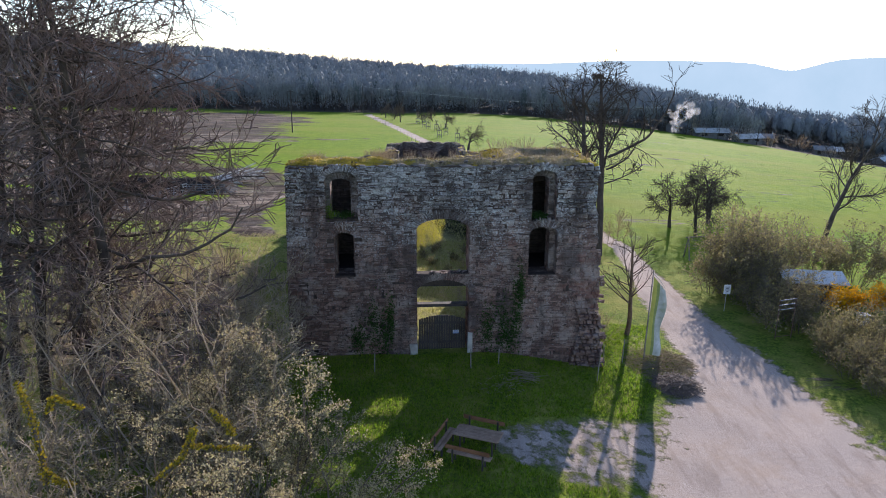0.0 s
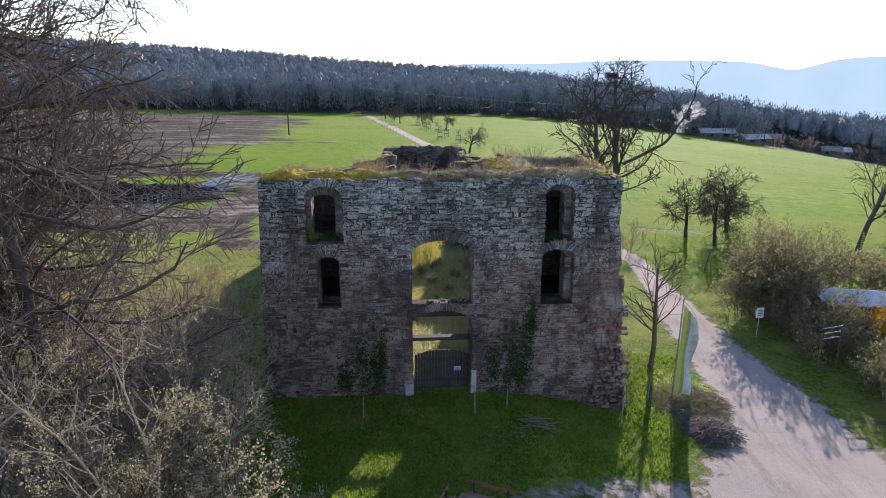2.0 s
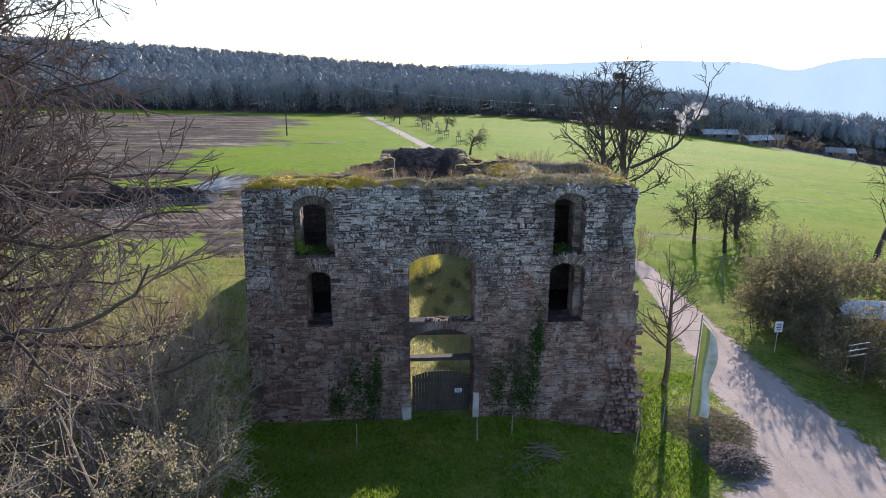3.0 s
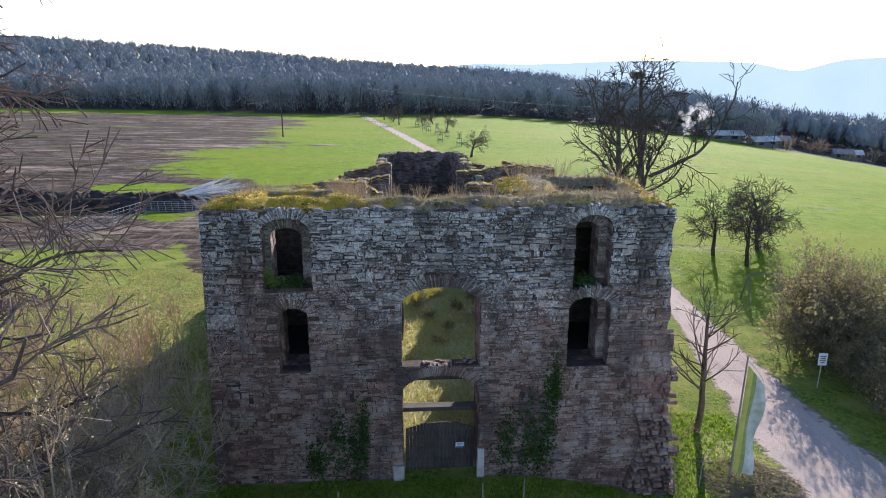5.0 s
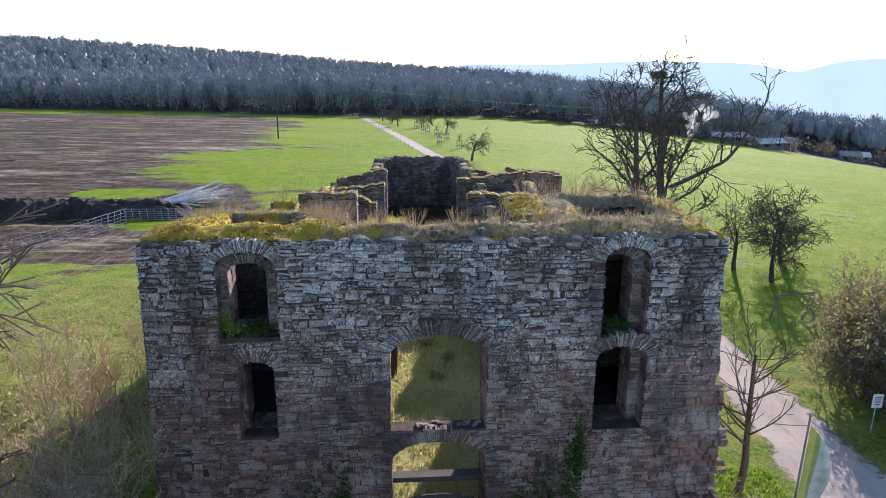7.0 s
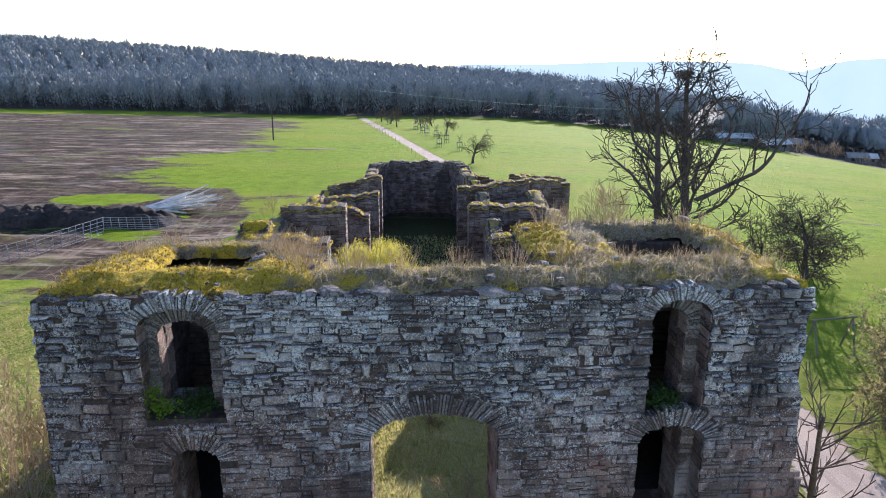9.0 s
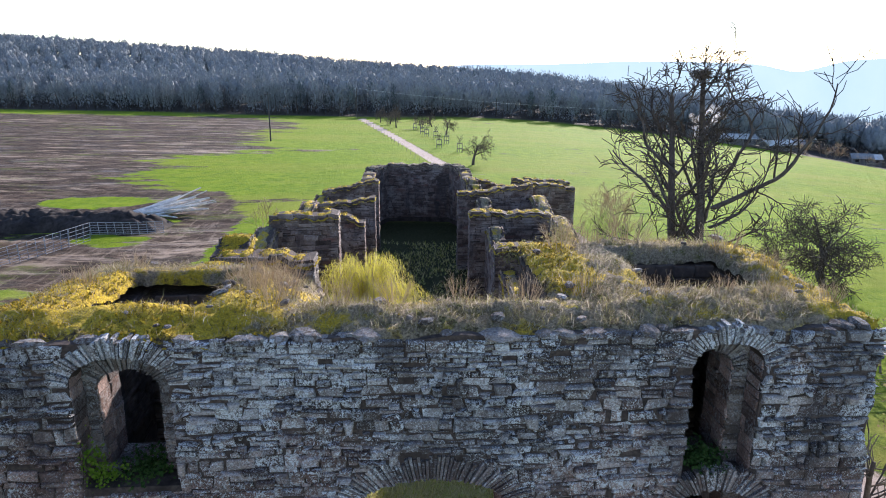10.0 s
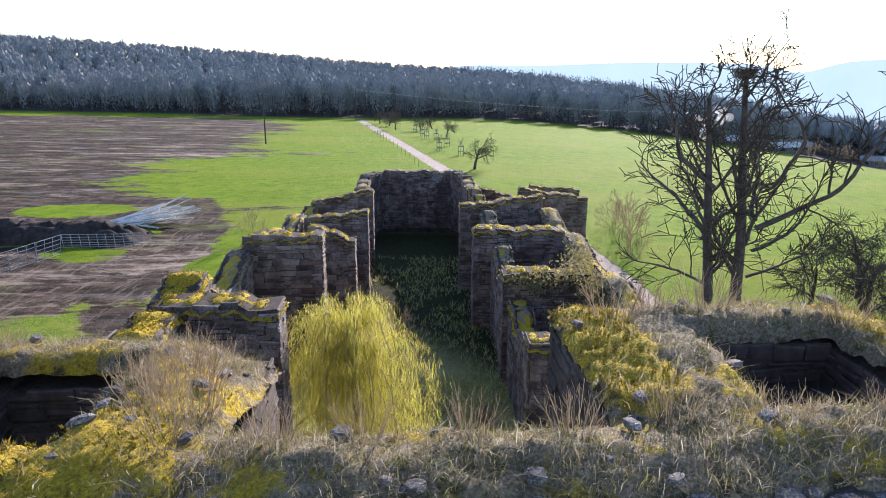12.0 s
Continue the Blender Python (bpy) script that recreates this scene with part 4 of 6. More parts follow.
SHRUB = dict(levels=[(8, 0.6, 38, 0.12, 0.04), (7, 0.55, 42, 0.18, 0.03), (5, 0.55, 45, 0.2, 0.0)], seg=[0.35, 0.25, 0.2], split=1, thin=0.007, first=0.2, tip=1)


def tree(name, x, y, height, radius, spec, seed, label, category="tree", lean=(0, 0), z=None, wood=BARK, twig=TWIG_DARK, stems=1, fork=0.25, group=""):
    rng = random.Random(seed)
    base = thing(name, Matrix.Translation((x, y, ground_z(x, y) - 0.1 if z is None else z)), label, category, group)
    a, b = Soup(), Soup()
    for k in range(stems):
        d = Vector((lean[0], lean[1], 1))
        off = Vector((0, 0, 0))
        if stems > 1:
            th = 6.283 * k / stems + rng.uniform(-0.4, 0.4)
            d += Vector((math.cos(th), math.sin(th), 0)) * fork * rng.uniform(0.5, 1.2)
            off = Vector((math.cos(th), math.sin(th), 0)) * radius * 0.6
        grow(a, b, rng, off, d.normalized(), height * rng.uniform(0.85, 1.05), radius, 0, spec)
    part("trunk", a, wood, base, smooth=True)
    part("crown", b, twig, base)
    return base


def shrub(name, x, y, height, spread_, seed, label, stems=9, mat=TWIG, leaf=None, leaves=0, z=None, size=0.05, group="", spec=SHRUB, category="shrub"):
    rng = random.Random(seed)
    base = thing(name, Matrix.Translation((x, y, ground_z(x, y) - 0.05 if z is None else z)), label, category, group)
    a, b = Soup(), Soup()
    for k in range(stems):
        th, r = rng.uniform(0, 6.283), spread_ * math.sqrt(rng.random()) * 0.55
        d = Vector((math.cos(th) * 0.5 * r / max(0.1, spread_) * 2, math.sin(th) * 0.5 * r / max(0.1, spread_) * 2, 1)).normalized()
        grow(a, b, rng, Vector((r * math.cos(th), r * math.sin(th), 0)), d, height * rng.uniform(0.6, 1.05), 0.006 + 0.005 * height, 0, spec)
    tagged(part("stem", a, mat, base), kind="stuff")
    part("crown", b, mat, base)
    if leaf:
        s = Soup()
        vs = b.v
        for k in range(leaves):
            p = Vector(rng.choice(vs)) + Vector((rng.gauss(0, 0.06), rng.gauss(0, 0.06), rng.gauss(0, 0.06)))
            u = Vector((rng.gauss(0, 1), rng.gauss(0, 1), rng.gauss(0, 1))).normalized() * size * rng.uniform(0.6, 1.4)
            w = u.orthogonal() * 0.5
            s.add([tuple(p - u), tuple(p + w), tuple(p + u), tuple(p - w)], [(0, 1, 2, 3)])
        part("foliage", s, leaf, base)
    return base


# large bare trees beside the clearing
for k, (x, y, h, r) in enumerate(((-12.3, 24.4, 17.5, 0.27), (-14.3, 25.8, 17, 0.24), (-15.4, 26.4, 18, 0.26), (-15.8, 24.4, 17, 0.25), (-17.1, 24.2, 17, 0.26), (-20.5, 30.0, 18, 0.3))):
    tree("bare_tree", x, y, h, r, OAK, 20 + k, "tall bare deciduous tree with spreading branches", group="trees beside the clearing", twig=TWIG_BROWN)
# big tree with a nest beside the lane
big = thing("bare_tree", Matrix.Translation((12.75, 56.8, ground_z(12.75, 56.8) - 0.1)), "large bare tree with a round crown and a bird's nest", "tree")


def forked_tree():
    """Two trunks that part low down, and rising limbs on both: (start, direction, length, radius)."""
    rng = random.Random(52)
    a, b = Soup(), Soup()
    for off, d, ln, r in (((-0.3, 0, 0), (-0.07, 0.02, 1), 14.2, 0.34), ((0.75, 0.1, 0), (-0.06, -0.02, 1), 15.2, 0.36)):
        grow(a, b, rng, Vector(off), Vector(d).normalized(), ln, r, 0, BIG)
    for off, d, ln, r in (((0.95, 0.0, 8.6), (0.85, 0.1, 0.5), 8.6, 0.15), ((-0.85, 0, 8.0), (-0.8, -0.1, 0.55), 4.8, 0.12), ((-0.75, 0, 6.0), (-0.97, 0.1, 0.22), 3.8, 0.09), ((-1.0, 0, 10.4), (-0.7, 0.2, 0.62), 4.9, 0.11),
                          ((0.9, 0, 7.6), (0.95, -0.25, 0.3), 4.4, 0.1), ((1.0, 0, 10.2), (0.5, 0.1, 0.8), 6.0, 0.12), ((-0.8, 0, 8.8), (-0.1, -0.9, 0.6), 4.6, 0.11), ((0.9, 0, 9.0), (0.2, 0.9, 0.6), 5.0, 0.12), ((0.8, 0, 6.4), (0.8, 0.5, 0.2), 3.6, 0.08)):
        grow(a, b, rng, Vector(off), Vector(d).normalized(), ln, r, 1, BIG)
    part("trunk", a, BARK, big, smooth=True)
    part("crown", b, TWIG_OLD, big)


forked_tree()
tree("sapling", 11.15, 38.3, 6.4, 0.16, SAPLING, 51, "slender bare young tree beside the gravel lane", wood=plain("young_bark", (0.11, 0.075, 0.05), (0.2, 0.14, 0.1), 9, 0.9), lean=(0.14, 0), twig=TWIG_DARK)
for k, (x, y, h) in enumerate(((23.6, 69.0, 6.2), (25.3, 66.0, 6.6), (29.6, 74.0, 6.8), (28.6, 71.5, 6.2))):
    tree("apple_tree", x, y, h * 0.72, 0.2, APPLE, 60 + k, "old bare apple tree with a dense twiggy crown", group="orchard trees", twig=TWIG_OLD)
tree("bare_tree", 32.7, 57.3, 13.0, 0.26, POPLAR, 71, "leaning bare tree behind the hedge", lean=(0.3, 0.0), twig=TWIG_OLD)


def nest():
    rng = random.Random(9)
    s = Soup()
    for k in range(260):
        a, r = rng.uniform(0, 6.28), 0.42 * math.sqrt(rng.random())
        z = rng.uniform(-0.3, 0.24) * (1 - 1.2 * r)
        b = a + 1.57 + rng.gauss(0, 0.5)
        p = Vector((r * math.cos(a), r * math.sin(a), z))
        d = Vector((math.cos(b), math.sin(b), rng.gauss(0, 0.15))) * rng.uniform(0.15, 0.35)
        s.tube([tuple(p - d), tuple(p + d)], [0.014, 0.01], 3)
    ob = part("bird_nest", s, TWIG, None, "round bird's nest of dark twigs in the treetop")
    limbs = next(c for c in big.children if c.name.startswith("trunk")).data
    aim = Vector((-0.3, 0.0, 15.0))
    at = min((v.co for v in limbs.vertices), key=lambda c: (c - aim).length)
    ob.matrix_world = Matrix.Translation(big.matrix_world.translation + at + Vector((0, 0, 0.1)))
    tagged(ob, category="nest")


nest()


# ---- woodland and far hills ----
def build_woods():
    """Bare woodland far off: each crown an uneven mass of twigs with a ragged fringe of sprays."""
    rng = random.Random(3)
    rs = np.random.RandomState(3)
    bm = bmesh.new()
    bmesh.ops.create_icosphere(bm, subdivisions=2, radius=1)
    ball = np.array([v.co[:] for v in bm.verts])
    shell = np.array([[v.index for v in f.verts] for f in bm.faces])
    bm.free()
    for kind, mat, count in (("deciduous", HAZY_TREE, 6000), ("conifer", HAZY_FIR, 380)):
        verts, faces, fringe, at = [], [], [], 0
        trunks = Soup()
        for k in range(count):
            x = rng.uniform(-430, 420)
            e = wood_edge(x)
            dep = rng.random() ** 1.15 * 240
            y = e + 2 + dep
            if x > 120:
                y = max(e + 60, 235) + rng.random() ** 1.3 * 260
            z = ground_z(x, y)
            cap = 14.9 + 3.4 * sstep(-280, -60, x) + 1.6 * noise.noise((x * 0.02, y * 0.02, 0.0))
            h = rng.uniform(0.72, 0.96) * cap * (0.8 if dep < 12 else 1)
            w = h * rng.uniform(0.2, 0.3) * (0.6 if kind == "conifer" else 1)
            if dep < 30:
                trunks.tube([(x, y - w * 0.5, z - 1), (x + rng.uniform(-0.5, 0.5), y - w, z + h * 0.6)], [0.16, 0.06], 3)
            b = ball * (0.55 + rs.uniform(-0.25, 0.2, (len(ball), 1)))
            if kind == "conifer":
                b[:, :2] *= (0.55 - 0.5 * ball[:, 2:3])
            if dep > 14:
                verts.append(b * [w, w, 0.46 * h] + [x, y, z + 0.55 * h])
                faces.append(shell + at)
                at += len(ball)
            n = 230 if dep < 40 else 110
            d = rs.normal(0, 1, (n, 3)) + [0, -0.2, 0.2]
            d /= np.linalg.norm(d, axis=1)[:, None]
            c = d * [w, w, 0.46 * h] * rs.uniform(0.35, 1.05, (n, 1)) + [x, y, z + 0.5 * h]
            size = 0.5 + 0.8 * rs.rand(n, 1)
            side = np.cross(d, rs.normal(0, 1, (n, 3)))
            side *= 0.26 * size / np.linalg.norm(side, axis=1)[:, None]
            fringe.append(np.stack([c - side, c + side, c + (d * 0.35 + [0, 0, 0.8]) * size], 1).reshape(-1, 3))
        spray = np.concatenate(fringe)
        verts.append(spray)
        faces.append(np.arange(len(spray)).reshape(-1, 3) + at)
        co, fa = np.concatenate(verts), np.concatenate(faces)
        me = bpy.data.meshes.new("woodland")
        me.vertices.add(len(co))
        me.vertices.foreach_set("co", co.astype(np.float32).ravel())
        me.loops.add(fa.size)
        me.loops.foreach_set("vertex_index", fa.astype(np.int32).ravel())
        me.polygons.add(len(fa))
        me.polygons.foreach_set("loop_start", np.arange(0, fa.size, 3, dtype=np.int32))
        me.update(calc_edges=True)
        me.polygons.foreach_set("use_smooth", [True] * len(fa))
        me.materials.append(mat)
        ob = part("woodland", me, None, None, "bare mixed woodland on the hillside behind the fields" if kind == "deciduous" else "dark conifers among the woodland")
        tagged(ob, category="woodland", kind="stuff")
        ob = part("woodland_trunks", trunks, TWIG_OLD, None, "slender trunks along the edge of the woodland")
        tagged(ob, category="woodland", kind="stuff")


build_woods()


def hazy_glow_hills():
    # Backdrop that glows: distance haze and daylight are put into its colour
    k = Mat("hazy_glow_hills", 1.0)
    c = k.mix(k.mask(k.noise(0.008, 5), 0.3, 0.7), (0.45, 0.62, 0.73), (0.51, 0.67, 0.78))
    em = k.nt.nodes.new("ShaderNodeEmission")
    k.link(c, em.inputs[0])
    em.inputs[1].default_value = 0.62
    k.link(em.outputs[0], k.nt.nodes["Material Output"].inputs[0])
    s = Soup()
    n = 160
    for i in range(n + 1):
        x = -1500 + 4000 * i / n
        h = 1.0 + 6.5 * sstep(120, 330, x) - 16 * math.exp(-((x - 640) / 55) ** 2) + 9 * sstep(640, 830, x) + 8 * sstep(830, 1300, x) + 0.8 * math.sin(x * 0.02) - 40 * sstep(60, -200, x)
        s.v += [(x, 1300, -140), (x, 1300, h)]
    s.f = [(2 * i, 2 * i + 2, 2 * i + 3, 2 * i + 1) for i in range(n)]
    tagged(part("backdrop_hills", s, k.m, None, "glowing backdrop of a far wooded ridge in haze blue"), category="hills", kind="structure")


hazy_glow_hills()

# ---- undergrowth ----
LOOSE = dict(levels=[(6, 0.6, 34, 0.1, 0.05), (5, 0.55, 40, 0.15, 0.03), (3, 0.55, 42, 0.18, 0.0)], seg=[0.35, 0.25, 0.2], split=1, thin=0.0095, first=0.2, tip=1)
BROWN_BUSH = [shrub("bare_shrub", -12.6 - 1.4 * k, 36.0 + 3 * k, 2.4, 1.4, 100 + k, "bare brown twiggy shrub in the undergrowth", stems=6, mat=TWIG_TAN, group="undergrowth", spec=LOOSE) for k in range(3)]
THICKET = dict(low=1.0, fade=0.5, levels=[(12, 0.34, 48, 0.1, 0.03), (10, 0.5, 50, 0.28, 0.02), (6, 0.5, 52, 0.3, 0.0)], seg=[0.6, 0.3, 0.3], split=1, thin=0.007, first=0.3, tip=1)
BUD_BUSH = [shrub("budding_thicket_tree", x, y, h, 1.6, 110 + k, "tall budding shrub with pale tiny leaves", stems=6, mat=TWIG_DARK, leaf=BUDS, leaves=15000, size=0.028, group="thicket", spec=THICKET, category="tree")
            for k, (x, y, h) in enumerate(((-4.4, 16.5, 7.2), (-7.0, 21.6, 6.4)))]
BARE_THICKET = [shrub("bare_thicket_tree", x, y, h, 1.8, 115 + k, "tall bare shrub with a dense tangle of twigs", stems=7, mat=TWIG_GREY, leaf=BUDS, leaves=7000, size=0.022, group="thicket", spec=THICKET, category="tree")
                for k, (x, y, h) in enumerate(((-6.9, 18.6, 9.6), (-10.2, 16.5, 8.4)))]


def scatter(templates, spots, seed):
    rng = random.Random(seed)
    for x, y, s in spots:
        src = rng.choice(templates)
        ob = copy_thing(src, Matrix.Translation((x, y, ground_z(x, y) - 0.08)) @ pose(0, 0, 0, 0, 0, rng.uniform(0, 360)))
        f = s * rng.uniform(0.85, 1.15)
        ob.scale = (f, f, f * rng.uniform(0.85, 1.1))


WAND = dict(levels=[(6, 0.42, 26, 0.05, 0.08), (4, 0.5, 30, 0.1, 0.04)], seg=[0.35, 0.25], split=1, thin=0.0105, first=0.25, tip=2)
WANDS = [shrub("bare_shrub", -13.0 - k, 38.0 + 2 * k, 3.4, 1.3, 140 + k, "thin upright saplings with pale buds beside the ruin", stems=7, mat=TWIG_TAN, leaf=BUDS, leaves=260, size=0.04, group="undergrowth", spec=WAND) for k in range(2)]
rr = random.Random(77)
scatter(BUD_BUSH, [(-6.4, 15.0, 1.0), (-7.4, 17.0, 1.0), (-5.6, 18.4, 0.95), (-8.6, 21.2, 1.0), (-8.2, 24.4, 0.8), (-6.1, 20.4, 0.9)], 1)
scatter(BARE_THICKET, [(-8.4, 14.6, 0.8), (-10.2, 13.0, 0.85), (-7.8, 12.6, 0.7), (-12.6, 13.8, 0.9), (-7.8, 22.6, 0.9), (-10.3, 20.6, 0.9), (-13.4, 19.0, 0.95), (-14.6, 15.8, 0.95), (-12.6, 22.6, 0.85), (-7.9, 19.8, 0.95), (-8.6, 26.2, 0.65),
                       (-10.8, 26.0, 0.65), (-8.8, 29.6, 0.52), (-10.0, 31.2, 0.66), (-11.6, 32.6, 0.7), (-9.4, 28.0, 0.6), (-11.2, 29.2, 0.74), (-12.8, 31.0, 0.8), (-17.0, 19.5, 1.0), (-11.4, 10.4, 0.95), (-8.8, 10.6, 0.9), (-17.6, 22.5, 0.9), (-10.4, 23.4, 0.95), (-11.8, 25.2, 1.0)], 2)
scatter(BROWN_BUSH, [(-10.9, 30.5, 0.9), (-12.8, 31.5, 1.0), (-14.5, 34.0, 1.0), (-15.6, 38.0, 0.9), (-16.8, 43.5, 0.9), (-18.5, 40.0, 1.0), (-20.5, 44.5, 1.0), (-17.0, 32.0, 1.1), (-19.5, 35.0, 1.1),
                     (-23.5, 41.0, 1.1), (-26.0, 47.0, 1.1), (-9.6, 45.5, 0.5), (-13.5, 29.0, 1.2), (-15.5, 31.0, 1.2), (-16.2, 35.5, 1.2), (-18.4, 37.0, 1.2), (-21.0, 33.0, 1.3), (-22.0, 38.0, 1.3), (-24.5, 36.5, 1.4), (-12.0, 28.0, 1.0), (-18.0, 29.0, 1.3), (-14.8, 43.5, 0.9), (-17.8, 46.0, 1.0), (-20.0, 41.5, 1.1), (-16.0, 28.0, 1.2), (-22.6, 45.0, 1.2), (-15.2, 48.5, 0.8), (-11.2, 29.6, 1.4), (-12.4, 26.6, 1.5), (-14.0, 31.6, 1.4), (-16.6, 30.2, 1.5), (-15.0, 26.6, 1.5)], 5)

scatter(WANDS, [(-10.6, 34.5, 0.8), (-11.8, 36.2, 1.0), (-12.6, 33.6, 1.1), (-14.4, 36.0, 1.1), (-13.4, 40.4, 1.0), (-11.4, 39.6, 0.8), (-15.8, 39.2, 1.1), (-15.0, 42.6, 1.0), (-12.6, 43.8, 0.8), (-17.2, 43.0, 1.1), (-9.8, 37.6, 0.6), (-13.6, 31.4, 1.1), (-11.0, 31.6, 1.0), (-9.6, 31.0, 0.8), (-18.8, 38.6, 1.1), (-10.4, 42.4, 0.6)], 15)

# hedge beside the lane and scrub round the allotment
HEDGE = [shrub("hedge_shrub", 21.2 + 1.6 * k, 46.5 + 0.8 * k, 4.2, 1.9, 120 + k, "dense olive-brown hedge shrub beginning to bud", stems=13, mat=TWIG, leaf=BUSH, leaves=3400, size=0.075, group="hedge shrubs") for k in range(2)]
scatter(HEDGE, [(20.6, 45.2, 0.8), (22.0, 44.0, 0.75), (23.4, 49.4, 1.0), (26.4, 50.8, 1.0), (29.2, 50.2, 0.95), (31.8, 50.0, 1.0), (34.0, 48.5, 1.0),
                (22.3, 41.2, 0.6), (23.6, 42.4, 0.62), (21.0, 43.0, 0.7), (19.8, 47.0, 0.7), (22.6, 47.4, 0.95), (21.6, 49.6, 0.9), (24.8, 52.6, 0.9), (22.8, 36.4, 0.5), (24.2, 35.2, 0.55), (24.0, 33.2, 0.5), (26.0, 36.6, 0.5), (26.4, 34.0, 0.55), (28.0, 37.2, 0.5), (22.8, 33.6, 0.4), (30.5, 38.0, 0.6), (23.4, 30.5, 0.45), (21.9, 35.2, 0.5), (23.1, 37.2, 0.55), (21.8, 33.2, 0.45), (25.2, 38.6, 0.5), (24.8, 31.8, 0.5), (22.2, 31.2, 0.42), (21.0, 40.4, 0.55), (22.2, 39.6, 0.5), (26.4, 31.6, 0.55), (28.4, 34.6, 0.55)], 3)
scatter(BROWN_BUSH, [(18.6, 92.0, 1.2), (16.4, 88.5, 1.3), (17.2, 95.0, 1.2), (19.0, 99.0, 1.2), (16.0, 83.0, 1.0), (15.0, 60.5, 0.9), (17.0, 64.0, 0.9), (9.4, 59.0, 1.0), (9.0, 62.5, 1.1), (10.4, 66.5, 1.0),
                     (9.3, 37.4, 0.7), (8.9, 40.0, 0.75), (9.4, 43.0, 0.7), (8.6, 35.4, 0.6), (9.8, 47.0, 0.8), (-17.0, 86.0, 1.0), (-13.5, 80.0, 0.8), (-11.5, 66.0, 0.8)], 4)
for k, (x, y, h) in enumerate(((26.7, 43.0, 1.9), (28.3, 43.4, 1.6), (30.8, 43.4, 1.9))):
    shrub("forsythia", x, y, h, 1.5, 130 + k, "forsythia bush in full orange-yellow bloom", stems=10, mat=TWIG_PALE, leaf=YELLOW, leaves=3600, size=0.06, group="forsythia bushes")


def willow():
    """A small weeping willow inside the nave: arching stems and hanging yellow strands."""
    rng = random.Random(6)
    x, y = -2.3, 46.0
    base = thing("weeping_willow", Matrix.Translation((x, y, -0.7)), "yellow weeping willow growing inside the roofless nave", "tree")
    a, b, c = Soup(), Soup(), Soup()
    a.tube([(0, 0, 0), (0.1, 0.05, 2.0), (0.0, 0.1, 4.0), (-0.2, 0.1, 6.4)], [0.18, 0.15, 0.12, 0.06], 7)
    for k in range(170):
        th, z0 = rng.uniform(0, 6.283), rng.uniform(3.4, 7.6)
        out = rng.uniform(0.5, 2.5) * (1 - 0.35 * sstep(6.0, 8.2, z0))
        p = Vector((-0.15 * z0 / 6, 0.05, min(z0, 6.3)))
        pts = [tuple(p)]
        drop = min(rng.uniform(2.0, 4.2), max(0.8, z0 - 2.4))
        for i in range(1, 12):
            t = i / 11
            r = out * min(1, 1.5 * t) ** 0.8
            pts.append((p.x + r * math.cos(th) + rng.gauss(0, 0.03), p.y + r * math.sin(th) * 0.9 + rng.gauss(0, 0.03), z0 + 1.1 * math.sin(min(1, t * 2) * 1.57) * (0.4 + 0.3 * out) - drop * max(0, t - 0.35) ** 1.4 * 1.7))
        b.tube(pts, [0.02 * (1 - 0.8 * i / 11) for i in range(12)], 3)
        for i in range(2, 12):
            for m in range(26):
                q = Vector(pts[i - 1]).lerp(Vector(pts[i]), rng.random()) + Vector((rng.gauss(0, 0.13), rng.gauss(0, 0.13), rng.gauss(0, 0.08)))
                hang = rng.uniform(0.12, 0.34)
                w = 0.0055
                ang = rng.uniform(0, 3.14)
                dx, dy = w * math.cos(ang), w * math.sin(ang)
                lx, ly = rng.gauss(0, 0.07), rng.gauss(0, 0.07)
                c.add([(q.x - dx, q.y - dy, q.z), (q.x + dx, q.y + dy, q.z), (q.x + lx, q.y + ly, q.z - hang)], [(0, 1, 2)])
    part("trunk", a, BARK, base, smooth=True)
    part("crown", b, TWIG_PALE, base)
    part("foliage", c, WILLOW, base, "hanging strands of yellow catkins and young leaves")


willow()


